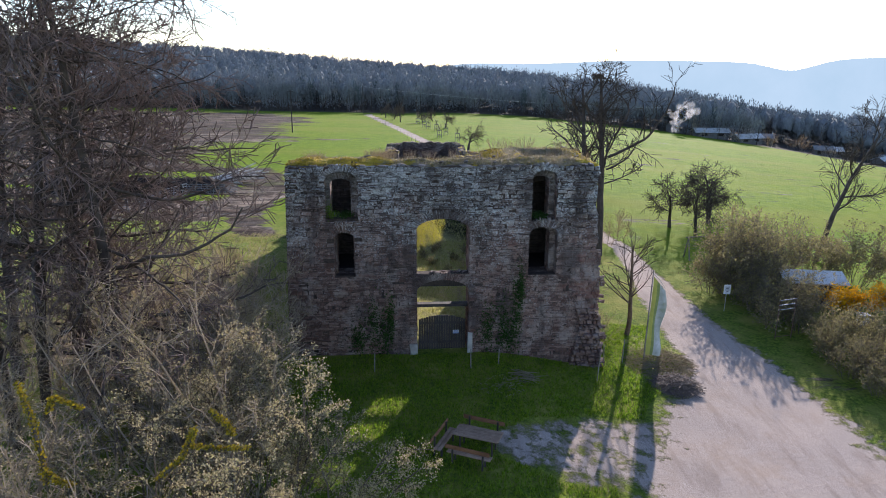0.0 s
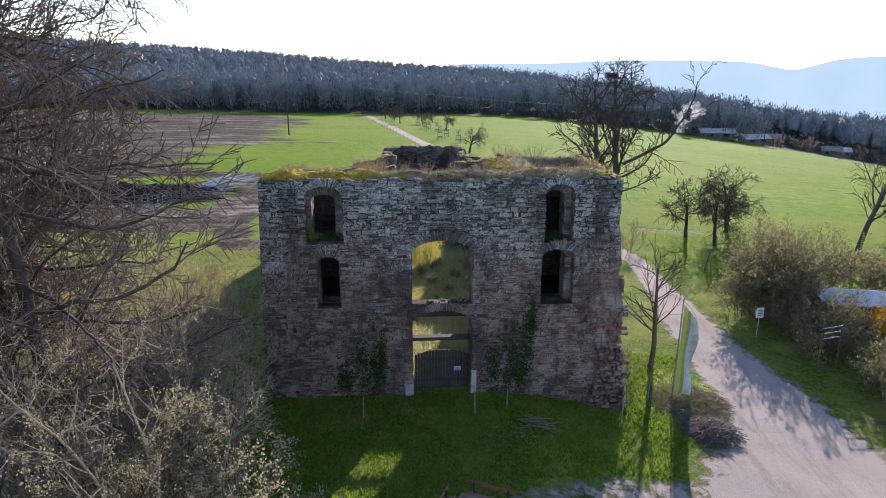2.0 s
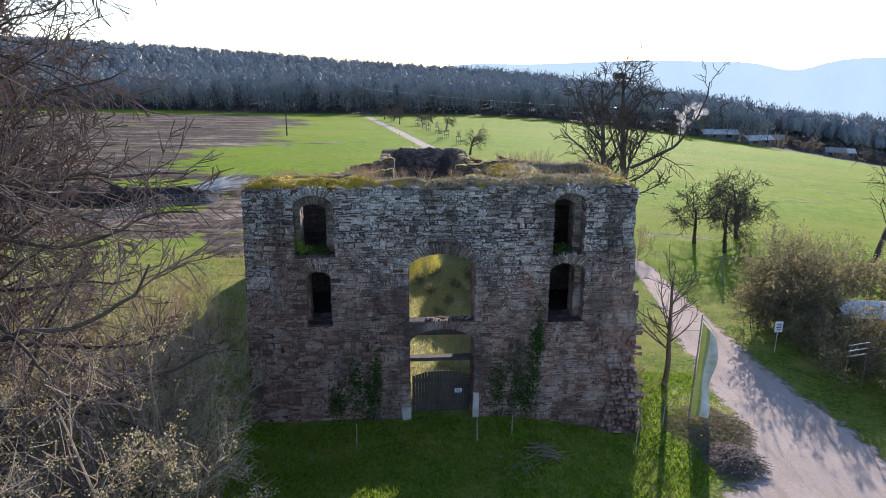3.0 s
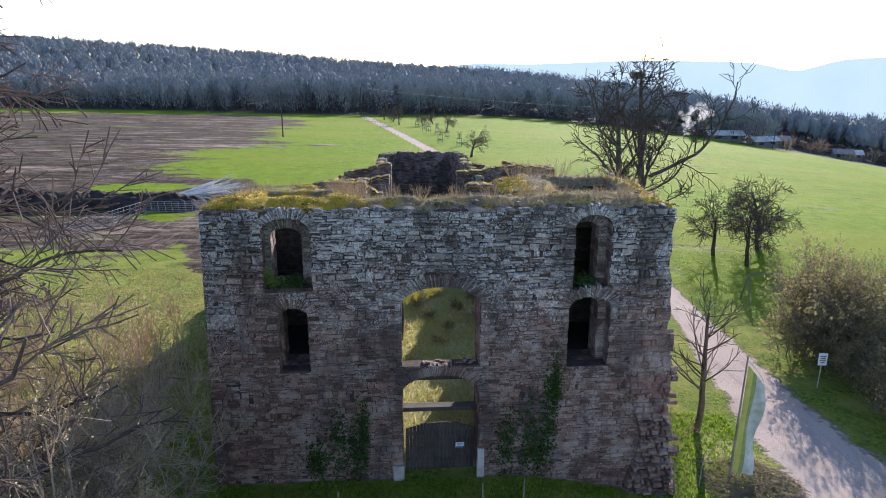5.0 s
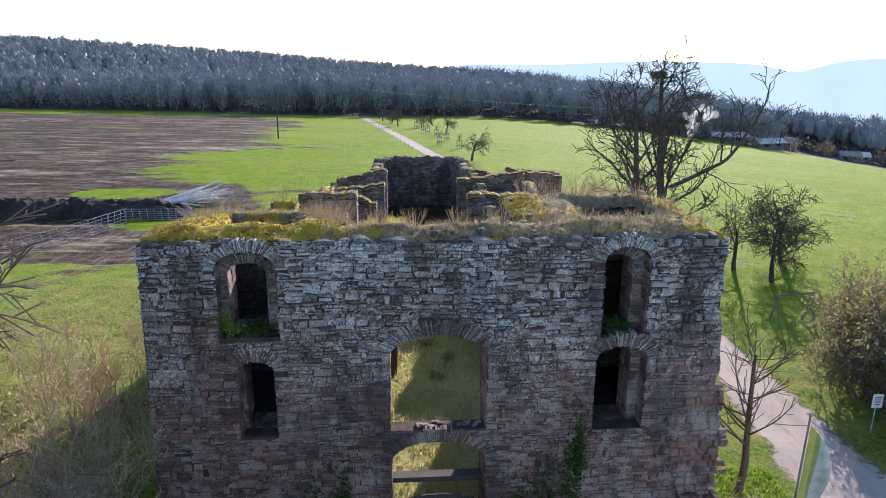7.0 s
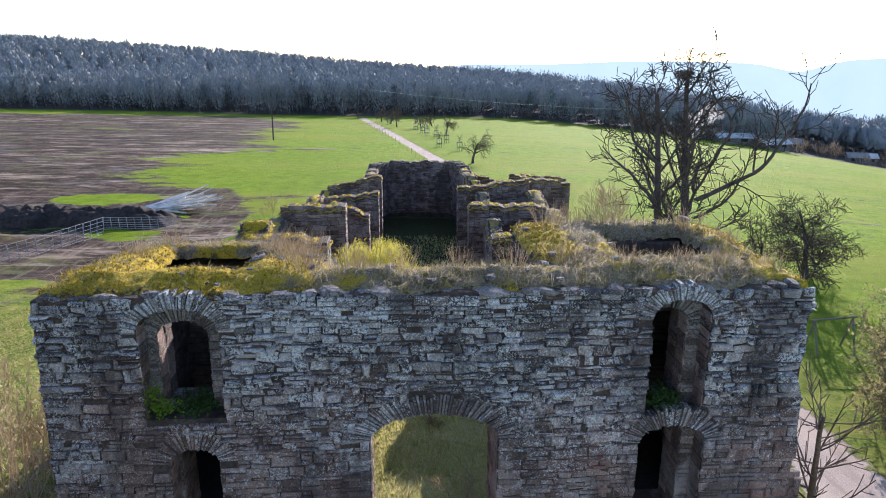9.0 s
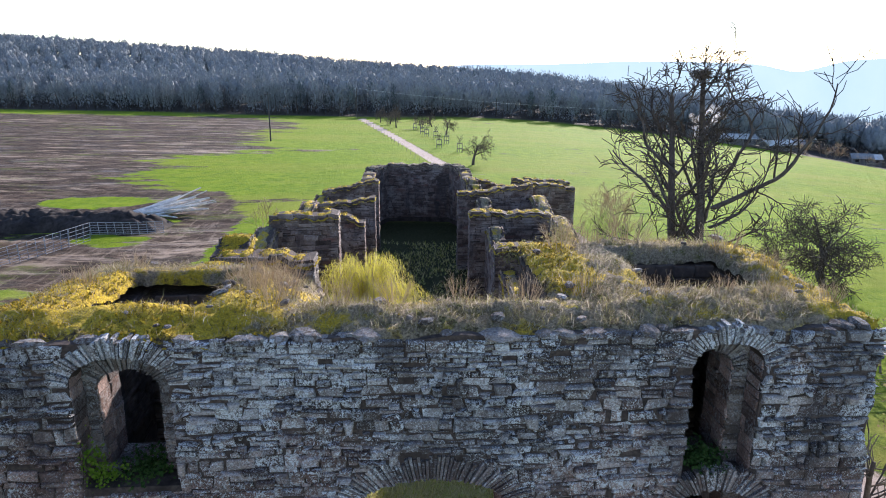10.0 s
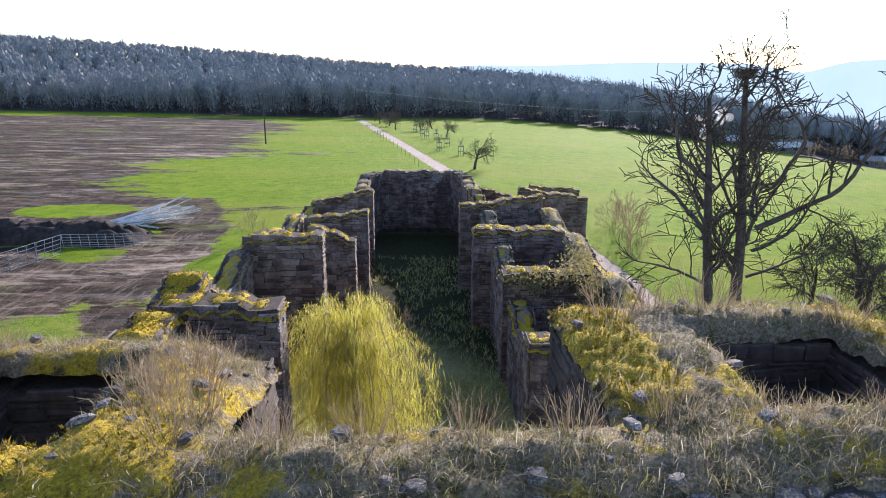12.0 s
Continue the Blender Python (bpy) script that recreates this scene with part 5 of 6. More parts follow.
# ---- gate and wall plants ----
def build_gate():
    rng = random.Random(12)
    gate = part("gate", None, None, church, "double gate of dark weathered oak boards with an arched top")
    n = 19
    for i in range(n):
        u0, u1 = -1.24 + 2.52 * i / n, -1.24 + 2.52 * (i + 1) / n - 0.012
        c = (u0 + u1) / 2
        top = 1.72 + 0.27 * (1 - (c / 1.26) ** 2) + rng.uniform(-0.015, 0.015)
        s = Soup()
        s.box((u0, 0, 0.04), (u1, 0.045 + rng.uniform(0, 0.012), top))
        part("plank", s, WOOD_DARK, gate)
    for z in (0.35, 1.45):
        s = Soup()
        s.box((-1.24, 0.06, z), (1.28, 0.11, z + 0.12))
        part("rail", s, WOOD_DARK, gate)
    gate.location = (0, 0.55, -0.05)
    board = Soup()
    board.box((-0.16, -0.012, -0.1), (0.16, 0, 0.1))
    sign = part("notice", board, WHITE, gate, "small white and blue enamel notice")
    sign.location = (0.76, -0.004, 1.02)
    bar = Soup()
    for z, w in ((0.05, 0.12), (0.015, 0.09), (-0.02, 0.11)):
        bar.box((-w, -0.016, z), (w, -0.0125, z + 0.018))
    bar.box((-0.15, -0.016, -0.09), (0.15, -0.0125, -0.05))
    part("print", bar, plain("blue_print", (0.05, 0.14, 0.42), (0.07, 0.18, 0.5), 10, 0.6), sign)
    s = Soup()
    s.box((-1.36, 0.45, 2.45), (1.38, 0.8, 2.61))
    part("transom", s, WOOD_DARK, church, "weathered timber transom over the gate")
    s = Soup()
    s.box((-1.36, 1.08, 3.38), (1.38, 1.4, 3.8))
    part("inner_lintel", s, WOOD_DARK, church, "old timber lintel on the inner side of the doorway")
    for u0, u1, h in ((-1.72, -1.3, 0.55), (1.34, 1.62, 1.15)):
        s = Soup()
        stone_block(s, ((0, 0, 0), (1, 0, 0), (0, -1, 0)), u0, u1, -0.4, h, 0.12, rng)
        part("jamb_stone", s, plain("pale_stone", (0.38, 0.36, 0.33), (0.5, 0.48, 0.45), 9, 0.9), church, "pale dressed jamb stone beside the gate")
    # the sill and the spandrel over the gate
    s = Soup()
    for k in range(16):
        u, v = rng.uniform(-1.2, 1.2), rng.uniform(0.08, 0.42)
        stone_block(s, ((u, v, 4.45), (math.cos(k), math.sin(k), 0), (-math.sin(k), math.cos(k), 0)), -0.1, 0.1, 0, rng.uniform(0.03, 0.09), 0.08, rng)
    tagged(part("sill_rubble", s, STONE, church, "rubble on the window sill"), kind="stuff")


def scarred_corner():
    """Rough core of a torn-off buttress at the corner."""
    rng = random.Random(31)
    s = Soup()
    for z0, z1 in courses(-1.6, 5.6, rng, 0.12, 0.26):
        k = sstep(5.6, -1.0, z0)
        u = 7.05 + 0.25 * math.sin(z0 * 1.3)
        end = right_edge(z0) + 0.1
        out = 0.1 + 0.45 * k * k
        while u < end:
            w = rng.uniform(0.16, 0.4)
            pr = out * rng.uniform(0.35, 1.0)
            stone_block(s, ((0, 0.02, 0), (1, 0, 0), (0, -1, 0)), u, u + w, z0, z1, pr, rng)
            u += w
    tagged(part("torn_buttress", s, STONE, church, "rough core of a torn-off corner buttress"), kind="stuff")


def leaf_cloud(name, m, spots, count, size, mat, label, rng, flat=None, category="ivy"):
    s = Soup()
    for k in range(count):
        c, r = rng.choice(spots)
        p = Vector(c) + Vector((rng.gauss(0, r[0]), rng.gauss(0, r[1]), rng.gauss(0, r[2])))
        if flat is not None:
            p.y = -abs(rng.gauss(0.05, 0.05)) + flat
        u = Vector((rng.gauss(0, 1), rng.gauss(0, 0.6), rng.gauss(0, 1))).normalized() * size * rng.uniform(0.5, 1.3)
        w = u.orthogonal().normalized() * u.length * 0.7
        s.add([tuple(p - u), tuple(p + w), tuple(p + u), tuple(p - w)], [(0, 1, 2, 3)])
    ob = part(name, s, mat, None, label)
    ob.matrix_world = m
    return tagged(ob, category=category, kind="stuff")


IVY = leafy("ivy_leaves", (0.02, 0.045, 0.012), (0.04, 0.08, 0.02), (0.06, 0.09, 0.03), through=0.2)
FRESH = leafy("fresh_leaves", (0.08, 0.15, 0.015), (0.16, 0.24, 0.03), through=0.35)
build_gate()
scarred_corner()
rv = random.Random(14)
leaf_cloud("ivy", CH, [((-3.6, 0, 1.6), (0.18, 0, 0.8)), ((-3.0, 0, 1.2), (0.15, 0, 0.8)), ((-2.7, 0, 2.0), (0.1, 0, 0.7)), ((-4.4, 0, 0.9), (0.2, 0, 0.5))], 1500, 0.05, IVY, "dark ivy creeping up the west front", rv, flat=-0.05)
leaf_cloud("ivy", CH, [((2.4, 0, 1.4), (0.22, 0, 0.7)), ((3.2, 0, 1.6), (0.2, 0, 0.9)), ((3.9, 0, 2.6), (0.16, 0, 1.0)), ((3.6, 0, 1.0), (0.25, 0, 0.5)), ((4.1, 0, 3.6), (0.1, 0, 0.5))], 2300, 0.05, IVY, "dark ivy creeping up the west front", rv, flat=-0.05)
leaf_cloud("niche_plant", CH, [((-5.72, 0.1, 7.8), (0.1, 0.1, 0.24)), ((-5.5, 0.1, 7.6), (0.14, 0.1, 0.1))], 420, 0.03, FRESH, "leafy plant rooted in the wall niche", rv, category="plant")
leaf_cloud("niche_grass", CH, [((5.0, 0.4, 7.35), (0.2, 0.2, 0.1))], 900, 0.035, IVY, "grass growing on the niche sill", rv, category="plant")
leaf_cloud("niche_grass", CH, [((-4.9, 0.5, 7.5), (0.25, 0.25, 0.08))], 800, 0.035, IVY, "grass growing on the niche sill", rv, category="plant")
leaf_cloud("wall_plant", NV, [((5.2, 22.9, 4.7), (0.6, 0.3, 0.3)), ((7.0, 23.5, 5.0), (0.5, 0.5, 0.35)), ((7.6, 22.0, 4.6), (0.4, 0.6, 0.5)), ((7.9, 25.6, 5.0), (0.3, 0.9, 0.3))], 2600, 0.06, BUSH, "budding climber on the broken pier top", rv, category="plant")

# scrub, dead stems and loose stones on the wall tops
WHIPS = dict(levels=[(4, 0.42, 26, 0.06, 0.08), (3, 0.5, 28, 0.1, 0.04)], seg=[0.25, 0.2], split=1, thin=0.0045, first=0.3, tip=2)
TOP = [shrub("wall_scrub", -3.2, 35.4, 1.3, 0.9, 150 + k, "bare scrub rooted on the wall top", stems=26, mat=TWIG_TAN, z=9.9, spec=WHIPS, group="scrub on the wall tops") for k in range(2)]


def on_top(u, v):
    p = CH @ Vector((u, v, west_height(u, v) + 0.22))
    return p


rt = random.Random(21)
spots = [(-3.4, 2.5, 0.55), (-3.0, 3.6, 0.6), (-3.5, 4.5, 0.5), (-2.8, 1.4, 0.45), (-2.7, 2.2, 0.55), (-3.8, 3.4, 0.45), (-1.6, 1.2, 0.45), (-0.6, 1.3, 0.4), (0.6, 1.4, 0.4), (1.8, 1.3, 0.45), (3.3, 4.6, 0.6), (4.1, 4.9, 0.5), (5.0, 4.9, 0.6), (6.9, 4.2, 0.5), (7.2, 2.6, 0.4),
         (3.0, 1.5, 0.45), (4.2, 1.2, 0.4), (6.4, 1.1, 0.4), (-6.9, 3.2, 0.4), (-6.6, 5.2, 0.4), (5.6, 1.4, 0.35), (7.4, 0.9, 0.35)]
for u, v, f in spots:
    p = on_top(u, v)
    ob = copy_thing(rt.choice(TOP), Matrix.Translation((p.x, p.y, p.z - 0.1)) @ pose(0, 0, 0, 0, 0, rt.uniform(0, 360)))
    ob.scale = (f, f, f * 0.9)
for ob in TOP:
    p = on_top(-3.3, 3.0 + 1.2 * TOP.index(ob))
    ob.matrix_world = Matrix.Translation((p.x, p.y, p.z - 0.15)) @ Matrix.Diagonal((0.5, 0.5, 0.45, 1))


def dead_stems():
    """Short dry stalks all over the turf of the west front."""
    s = Soup()
    rng = random.Random(17)
    n = 0
    while n < 64000:
        u, v = rng.uniform(-7.6, 7.6), rng.uniform(0.1, 5.9)
        if west_plan(u, v) < 0.1 or noise.noise((u * 0.8, v * 0.8, 4.4)) < rng.uniform(-0.75, 0.15) or rng.random() < 0.93 * west_moss(u, v):
            continue
        n += 1
        z = west_height(u, v) + 0.22 * min(1, west_plan(u, v) / 0.8) - 0.02 + 0.11 * noise.noise((u * 1.1, v * 1.1, 3.1))
        h = rng.uniform(0.02, 0.08) if rng.random() < 0.88 else rng.uniform(0.08, 0.26)
        a, l, w = rng.uniform(0, 6.28), rng.uniform(0, 2.2) * h, rng.uniform(0.002, 0.0055)
        b = rng.uniform(0, 6.28)
        cx, cy = w * math.cos(b), w * math.sin(b)
        mx, my, tx, ty = u + 0.35 * l * math.cos(a), v + 0.35 * l * math.sin(a), u + l * math.cos(a + 0.4), v + l * math.sin(a + 0.4)
        s.add([(u - cx, v - cy, z), (u + cx, v + cy, z), (mx + cx, my + cy, z + h * 0.6), (mx - cx, my - cy, z + h * 0.6), (tx, ty, z + h)], [(0, 1, 2, 3), (3, 2, 4)])
    ob = part("dead_stalks", s, STALK, None, "dry dead stalks standing on the mossy wall top")
    ob.matrix_world = CH
    tagged(ob, category="stalks", kind="stuff")


dead_stems()


def rock(rng, size):
    bm = bmesh.new()
    bmesh.ops.create_icosphere(bm, subdivisions=2, radius=1)
    sx, sy, sz = rng.uniform(0.8, 1.3), rng.uniform(0.6, 1.0), rng.uniform(0.35, 0.6)
    o = rng.uniform(0, 50)
    for v in bm.verts:
        c = Vector((round(v.co.x * 1.6) / 1.6, round(v.co.y * 1.6) / 1.6, round(v.co.z * 1.4) / 1.4)).lerp(v.co, 0.3)
        c *= 1 + 0.22 * noise.noise(v.co * 1.3 + Vector((o, 0, 0)))
        v.co = Vector((c.x * sx, c.y * sy, c.z * sz)) * size
    return bm_mesh("loose_stone", bm, STONE_IN)


rocks = [rock(rt, 0.2) for k in range(6)]
# rough coping stones along the broken front edge
copings = [rock(rt, 0.2) for k in range(6)]
for me in copings:
    me.materials[0] = STONE_IN
u = -7.7
while u < 7.5:
    w = rt.uniform(0.2, 0.6)
    if rt.random() < 0.72:
        ob = part("coping_stone", rt.choice(copings), None, church)
        ob.matrix_basis = pose(u + w / 2, rt.uniform(0.02, 0.2), 10.0 + rt.uniform(-0.02, 0.05), rt.uniform(-8, 8), rt.uniform(-8, 8), rt.uniform(-15, 15)) @ Matrix.Diagonal((w * 2.3, rt.uniform(0.9, 1.4), rt.uniform(0.5, 1.0), 1))
    u += w
done = 0
while done < 40:
    u, v = rt.uniform(-7.5, 7.5), rt.uniform(0.15, 5.8)
    d = west_plan(u, v)
    if d < 0.06 or (d > 0.4 and rt.random() < 0.7):
        continue
    done += 1
    ob = tagged(new("loose_stone", rt.choice(rocks)), "loose lichen-spotted stone lying on the wall top", "stone", "loose stones")
    f = rt.uniform(0.25, 0.8)
    p = CH @ Vector((u, v, west_height(u, v) + 0.3 * min(1, d / 0.5) - 0.02))
    ob.matrix_world = Matrix.Translation(p) @ pose(0, 0, 0, rt.uniform(-15, 15), rt.uniform(-15, 15), rt.uniform(0, 360)) @ Matrix.Diagonal((f, f, f, 1))


# ---- forecourt ----
def chamfered(s, lo, hi, c=0.012):
    """A board with its arrises taken off."""
    (a, b, d), (e, f, g) = lo, hi
    s.add([(a + c, b + c, d), (e - c, b + c, d), (e - c, f - c, d), (a + c, f - c, d), (a, b, d + c), (e, b, d + c), (e, f, d + c), (a, f, d + c),
           (a, b, g - c), (e, b, g - c), (e, f, g - c), (a, f, g - c), (a + c, b + c, g), (e - c, b + c, g), (e - c, f - c, g), (a + c, f - c, g)],
          [(3, 2, 1, 0), (12, 13, 14, 15)] + [(k + i, k + (i + 1) % 4, k + 4 + (i + 1) % 4, k + 4 + i) for k in (0, 4, 8) for i in range(4)])


def board(name, lo, hi, mat, parent):
    s = Soup()
    chamfered(s, lo, hi)
    return part(name, s, mat, parent)


def picnic_table(x, y, rz):
    t = thing("picnic_table", Matrix.Translation((x, y, ground_z(x, y))) @ pose(0, 0, 0, 0, 0, rz), "weathered brown wooden outdoor table", "table")
    for k in range(4):
        board("tabletop_board", (-0.95, -0.44 + 0.22 * k, 0.72), (0.95, -0.44 + 0.22 * k + 0.205, 0.765), WOOD_BROWN, t)
    for u in (-0.7, 0.64):
        board("leg", (u, -0.3, 0), (u + 0.06, -0.22, 0.72), WOOD_DARK, t)
        board("leg", (u, 0.22, 0), (u + 0.06, 0.3, 0.72), WOOD_DARK, t)
        board("crossbar", (u, -0.36, 0.63), (u + 0.06, 0.36, 0.719), WOOD_DARK, t)


def bench(x, y, rz, label):
    t = thing("bench", Matrix.Translation((x, y, ground_z(x, y))) @ pose(0, 0, 0, 0, 0, rz), label, "bench", "benches round the table")
    for k in range(2):
        board("seat_board", (-0.9, -0.2 + 0.17 * k, 0.42), (0.9, -0.2 + 0.17 * k + 0.155, 0.46), WOOD_BROWN, t)
    b = board("backrest", (-0.9, 0.2, 0.68), (0.9, 0.235, 0.86), WOOD, t)
    for u in (-0.65, 0.59):
        board("leg", (u, -0.17, 0), (u + 0.06, -0.1, 0.419), WOOD_DARK, t)
        board("back_post", (u, 0.14, 0), (u + 0.06, 0.199, 0.84), WOOD_DARK, t)


picnic_table(1.45, 24.25, -20.5)
bench(1.66, 25.05, -23.0, "wooden bench with reddish backrest beside the table")
bench(1.05, 23.15, 157.5, "wooden bench with reddish backrest beside the table")
bench(0.1, 24.3, 68.0, "wooden bench with reddish backrest beside the table")


def stick_pile(name, x, y, n, length, rad, high, label, seed, mat=TWIG, thick=0.012, z=None, flatten=0.5, aim=None, category="brushwood"):
    rng = random.Random(seed)
    s = Soup()
    for k in range(n):
        a, r = rng.uniform(0, 6.28), rad * math.sqrt(rng.random())
        h = high * (1 - (r / rad) ** 2) * rng.random()
        b = rng.gauss(aim, 0.35) if aim is not None else rng.uniform(0, 6.28)
        l = length * rng.uniform(0.4, 1)
        d = Vector((math.cos(b), math.sin(b), rng.gauss(0, 0.25 * flatten))) * l / 2
        p = Vector((r * math.cos(a), r * math.sin(a), h + 0.03))
        lo = (p - d)
        lo.z = max(0.0, lo.z)
        s.tube([tuple(lo), tuple(p + Vector((0, 0, rng.uniform(0, 0.06)))), tuple(p + d)], [thick * rng.uniform(0.7, 1.3), thick, thick * 0.5], 4)
    ob = part(name, s, mat, None, label)
    ob.matrix_world = Matrix.Translation((x, y, ground_z(x, y) if z is None else z))
    return tagged(ob, category=category, kind="stuff")


stick_pile("brush_heap", 12.0, 31.7, 700, 1.2, 1.1, 0.5, "heap of dark cut brushwood beside the lane", 1)
stick_pile("brush_heap", 11.9, 34.4, 700, 1.0, 1.9, 0.25, "low scattered pale brushwood and litter", 2, TWIG_PALE)
stick_pile("stick_pile", 4.1, 31.0, 34, 1.5, 0.55, 0.25, "small pile of pale sticks in the shade", 3, TWIG_PALE, 0.018, aim=-0.1)
stick_pile("stick_pile", 2.9, 29.8, 60, 0.35, 1.1, 0.05, "scattered broken sticks and chips on the grass", 4, TWIG_PALE, 0.014)


def stake(x, y, h, lean, label="thin wooden stake in the ground"):
    s = Soup()
    s.tube([(0, 0, -0.1), (lean * 0.5, 0.02, h * 0.5), (lean, 0, h)], [0.03, 0.028, 0.024], 6)
    ob = part("stake", s, WOOD_GREY, None, label)
    ob.matrix_world = Matrix.Translation((x, y, ground_z(x, y)))
    tagged(ob, category="stake", group="stakes")


for x, y, h, l in ((-3.4, 31.2, 1.0, 0.03), (1.45, 31.6, 1.1, -0.02), (2.9, 32.2, 0.9, 0.02), (9.9, 34.4, 1.4, 0.05), (8.0, 32.0, 1.5, 0.08), (8.8, 34.0, 1.2, -0.06), (-13.6, 44.0, 1.1, 0.02)):
    stake(x, y, h, l)


def banner():
    """A tall feather banner on a leaning pole."""
    x, y = 11.2, 34.8
    t = thing("banner", Matrix.Translation((x, y, ground_z(x, y))), "tall white banner with green and yellow bands on a pole", "banner")
    s = Soup()
    s.tube([(0, 0, -0.1), (0.05, 0, 2.6), (0.1, 0, 5.25)], [0.045, 0.04, 0.03], 8)
    part("pole", s, WOOD_GREY, t)
    s = Soup()
    s.tube([(0.1, 0, 5.1), (0.45, 0.05, 4.75), (0.85, 0.05, 4.2)], [0.018, 0.015, 0.012], 6)
    part("arm", s, METAL, t)
    n, m = 7, 30
    for band, (a, b, mat) in enumerate(((0.0, 0.3, plain("banner_yellow", (0.42, 0.4, 0.08), (0.5, 0.48, 0.12), 5, 0.7, bump=0.05)), (0.3, 0.48, plain("banner_green", (0.22, 0.27, 0.08), (0.3, 0.34, 0.12), 5, 0.7, bump=0.05)),
                                        (0.48, 1.0, plain("banner_white", (0.3, 0.33, 0.22), (0.62, 0.62, 0.6), 2.2, 0.7, bump=0.05)))):
        s = Soup()
        for j in range(m + 1):
            z = 0.35 + 4.55 * j / m
            wide = 0.82 * (0.9 + 0.1 * math.sin(z * 2))
            for i in range(n + 1):
                f = a + (b - a) * i / n
                s.v.append((0.06 + 0.02 * z + f * wide, 0.1 * math.sin(f * 5 + z * 1.7) * f, z - 0.17 * z * f))
        s.f = [(j * (n + 1) + i, j * (n + 1) + i + 1, (j + 1) * (n + 1) + i + 1, (j + 1) * (n + 1) + i) for j in range(m) for i in range(n)]
        part("cloth", s, mat, t, smooth=True)


banner()


# ---- allotment beside the lane ----
def small_house(name, x, y, z, w, d, h, rise, rz, label, roof_mat, wall_mat, category="shed", group="", windows=1):
    t = thing(name, Matrix.Translation((x, y, z)) @ pose(0, 0, 0, 0, 0, rz), label, category, group)
    s = Soup()
    s.box((-w / 2, -d / 2, -0.3), (w / 2, d / 2, h))
    s.add([(-w / 2, -d / 2, h), (-w / 2, d / 2, h), (-w / 2, 0, h + rise * 0.96)], [(0, 1, 2)])
    s.add([(w / 2, -d / 2, h), (w / 2, d / 2, h), (w / 2, 0, h + rise * 0.96)], [(0, 2, 1)])
    part("wall", s, wall_mat, t)
    e, o = 0.06 * w + 0.1, 0.12 * d
    for sg in (-1, 1):
        s = Soup()
        k = rise * (1 + o / (d / 2))
        s.add([(-w / 2 - e, sg * (d / 2 + o), h + rise - k), (w / 2 + e, sg * (d / 2 + o), h + rise - k), (w / 2 + e, 0, h + rise), (-w / 2 - e, 0, h + rise),
               (-w / 2 - e, sg * (d / 2 + o), h + rise - k + 0.08), (w / 2 + e, sg * (d / 2 + o), h + rise - k + 0.08), (w / 2 + e, 0, h + rise + 0.08), (-w / 2 - e, 0, h + rise + 0.08)],
              [(0, 3, 2, 1), (4, 5, 6, 7), (0, 1, 5, 4), (1, 2, 6, 5), (2, 3, 7, 6), (3, 0, 4, 7)])
        part("roof", s, roof_mat, t)
    for k in range(windows):
        u = -w / 2 + w * (k + 0.5) / windows
        s = Soup()
        s.box((u - 0.1 * w, -d / 2 - 0.03, h * 0.4), (u + 0.1 * w, -d / 2 - 0.004, h * 0.8))
        part("window", s, SHADE_AND_INK, t)
    return t


ROOF_PALE = plain("pale_sheet_roof", (0.5, 0.5, 0.48), (0.68, 0.68, 0.66), 4, 0.5, bump=0.2)
ROOF_GREY = plain("grey_roof", (0.2, 0.2, 0.2), (0.3, 0.3, 0.3), 4, 0.7)
PLASTER = plain("plaster", (0.13, 0.12, 0.11), (0.22, 0.2, 0.18), 3, 0.9)
small_house("garden_shed", 26.0, 46.0, -1.4, 3.6, 2.6, 1.75, 0.4, -8, "low garden shed with a pale sheet roof", ROOF_PALE, WOOD_DARK)


def frame_gate(x, y):
    t = thing("metal_frame", Matrix.Translation((x, y, ground_z(x, y))) @ pose(0, 0, 0, 0, 0, 12), "rusty tubular metal frame at the allotment entrance", "frame")
    rust = plain("rusty_steel", (0.12, 0.07, 0.05), (0.25, 0.17, 0.13), 14, 0.7, metal=0.3)
    for u in (-0.55, 0.55):
        s = Soup()
        s.tube([(u, 0, -0.1), (u, 0, 2.55)], [0.03, 0.03], 8)
        part("post", s, rust, t)
    for z in (0.15, 1.9, 2.2, 2.5):
        s = Soup()
        s.tube([(-0.6, 0, z), (0.6, 0.02, z + 0.06)], [0.022, 0.022], 6)
        part("rung", s, HURDLE if z > 1 else rust, t)


frame_gate(20.7, 38.4)


def beehive(x, y):
    t = thing("beehive", Matrix.Translation((x, y, ground_z(x, y))), "white wooden beehive box with a flat lid", "beehive", "beehives")
    for k in range(2):
        board("hive_box", (-0.3, -0.27, 0.15 + 0.3 * k), (0.3, 0.27, 0.445 + 0.3 * k), WHITE, t)
    board("lid", (-0.34, -0.31, 0.75), (0.34, 0.31, 0.83), METAL, t)
    board("base", (-0.28, -0.25, 0.0), (0.28, 0.25, 0.149), WOOD_DARK, t)


beehive(27.0, 40.9)
beehive(30.3, 41.4)


def sign_post(x, y):
    t = thing("sign_post", Matrix.Translation((x, y, ground_z(x, y))), "small white sign on a thin post by the hedge", "sign")
    s = Soup()
    s.tube([(0, 0, -0.1), (0.03, 0, 1.9)], [0.025, 0.022], 8)
    part("post", s, METAL, t)
    pl = board("sign_plate", (-0.19, -0.045, 1.25), (0.25, -0.028, 1.9), WHITE, t)
    s = Soup()
    for z, w in ((1.72, 0.15), (1.62, 0.12), (1.52, 0.15), (1.4, 0.1)):
        s.box((0.03 - w, -0.052, z), (0.03 + w, -0.0455, z + 0.035))
    part("print", s, SHADE_AND_INK, pl)


sign_post(18.9, 42.9)


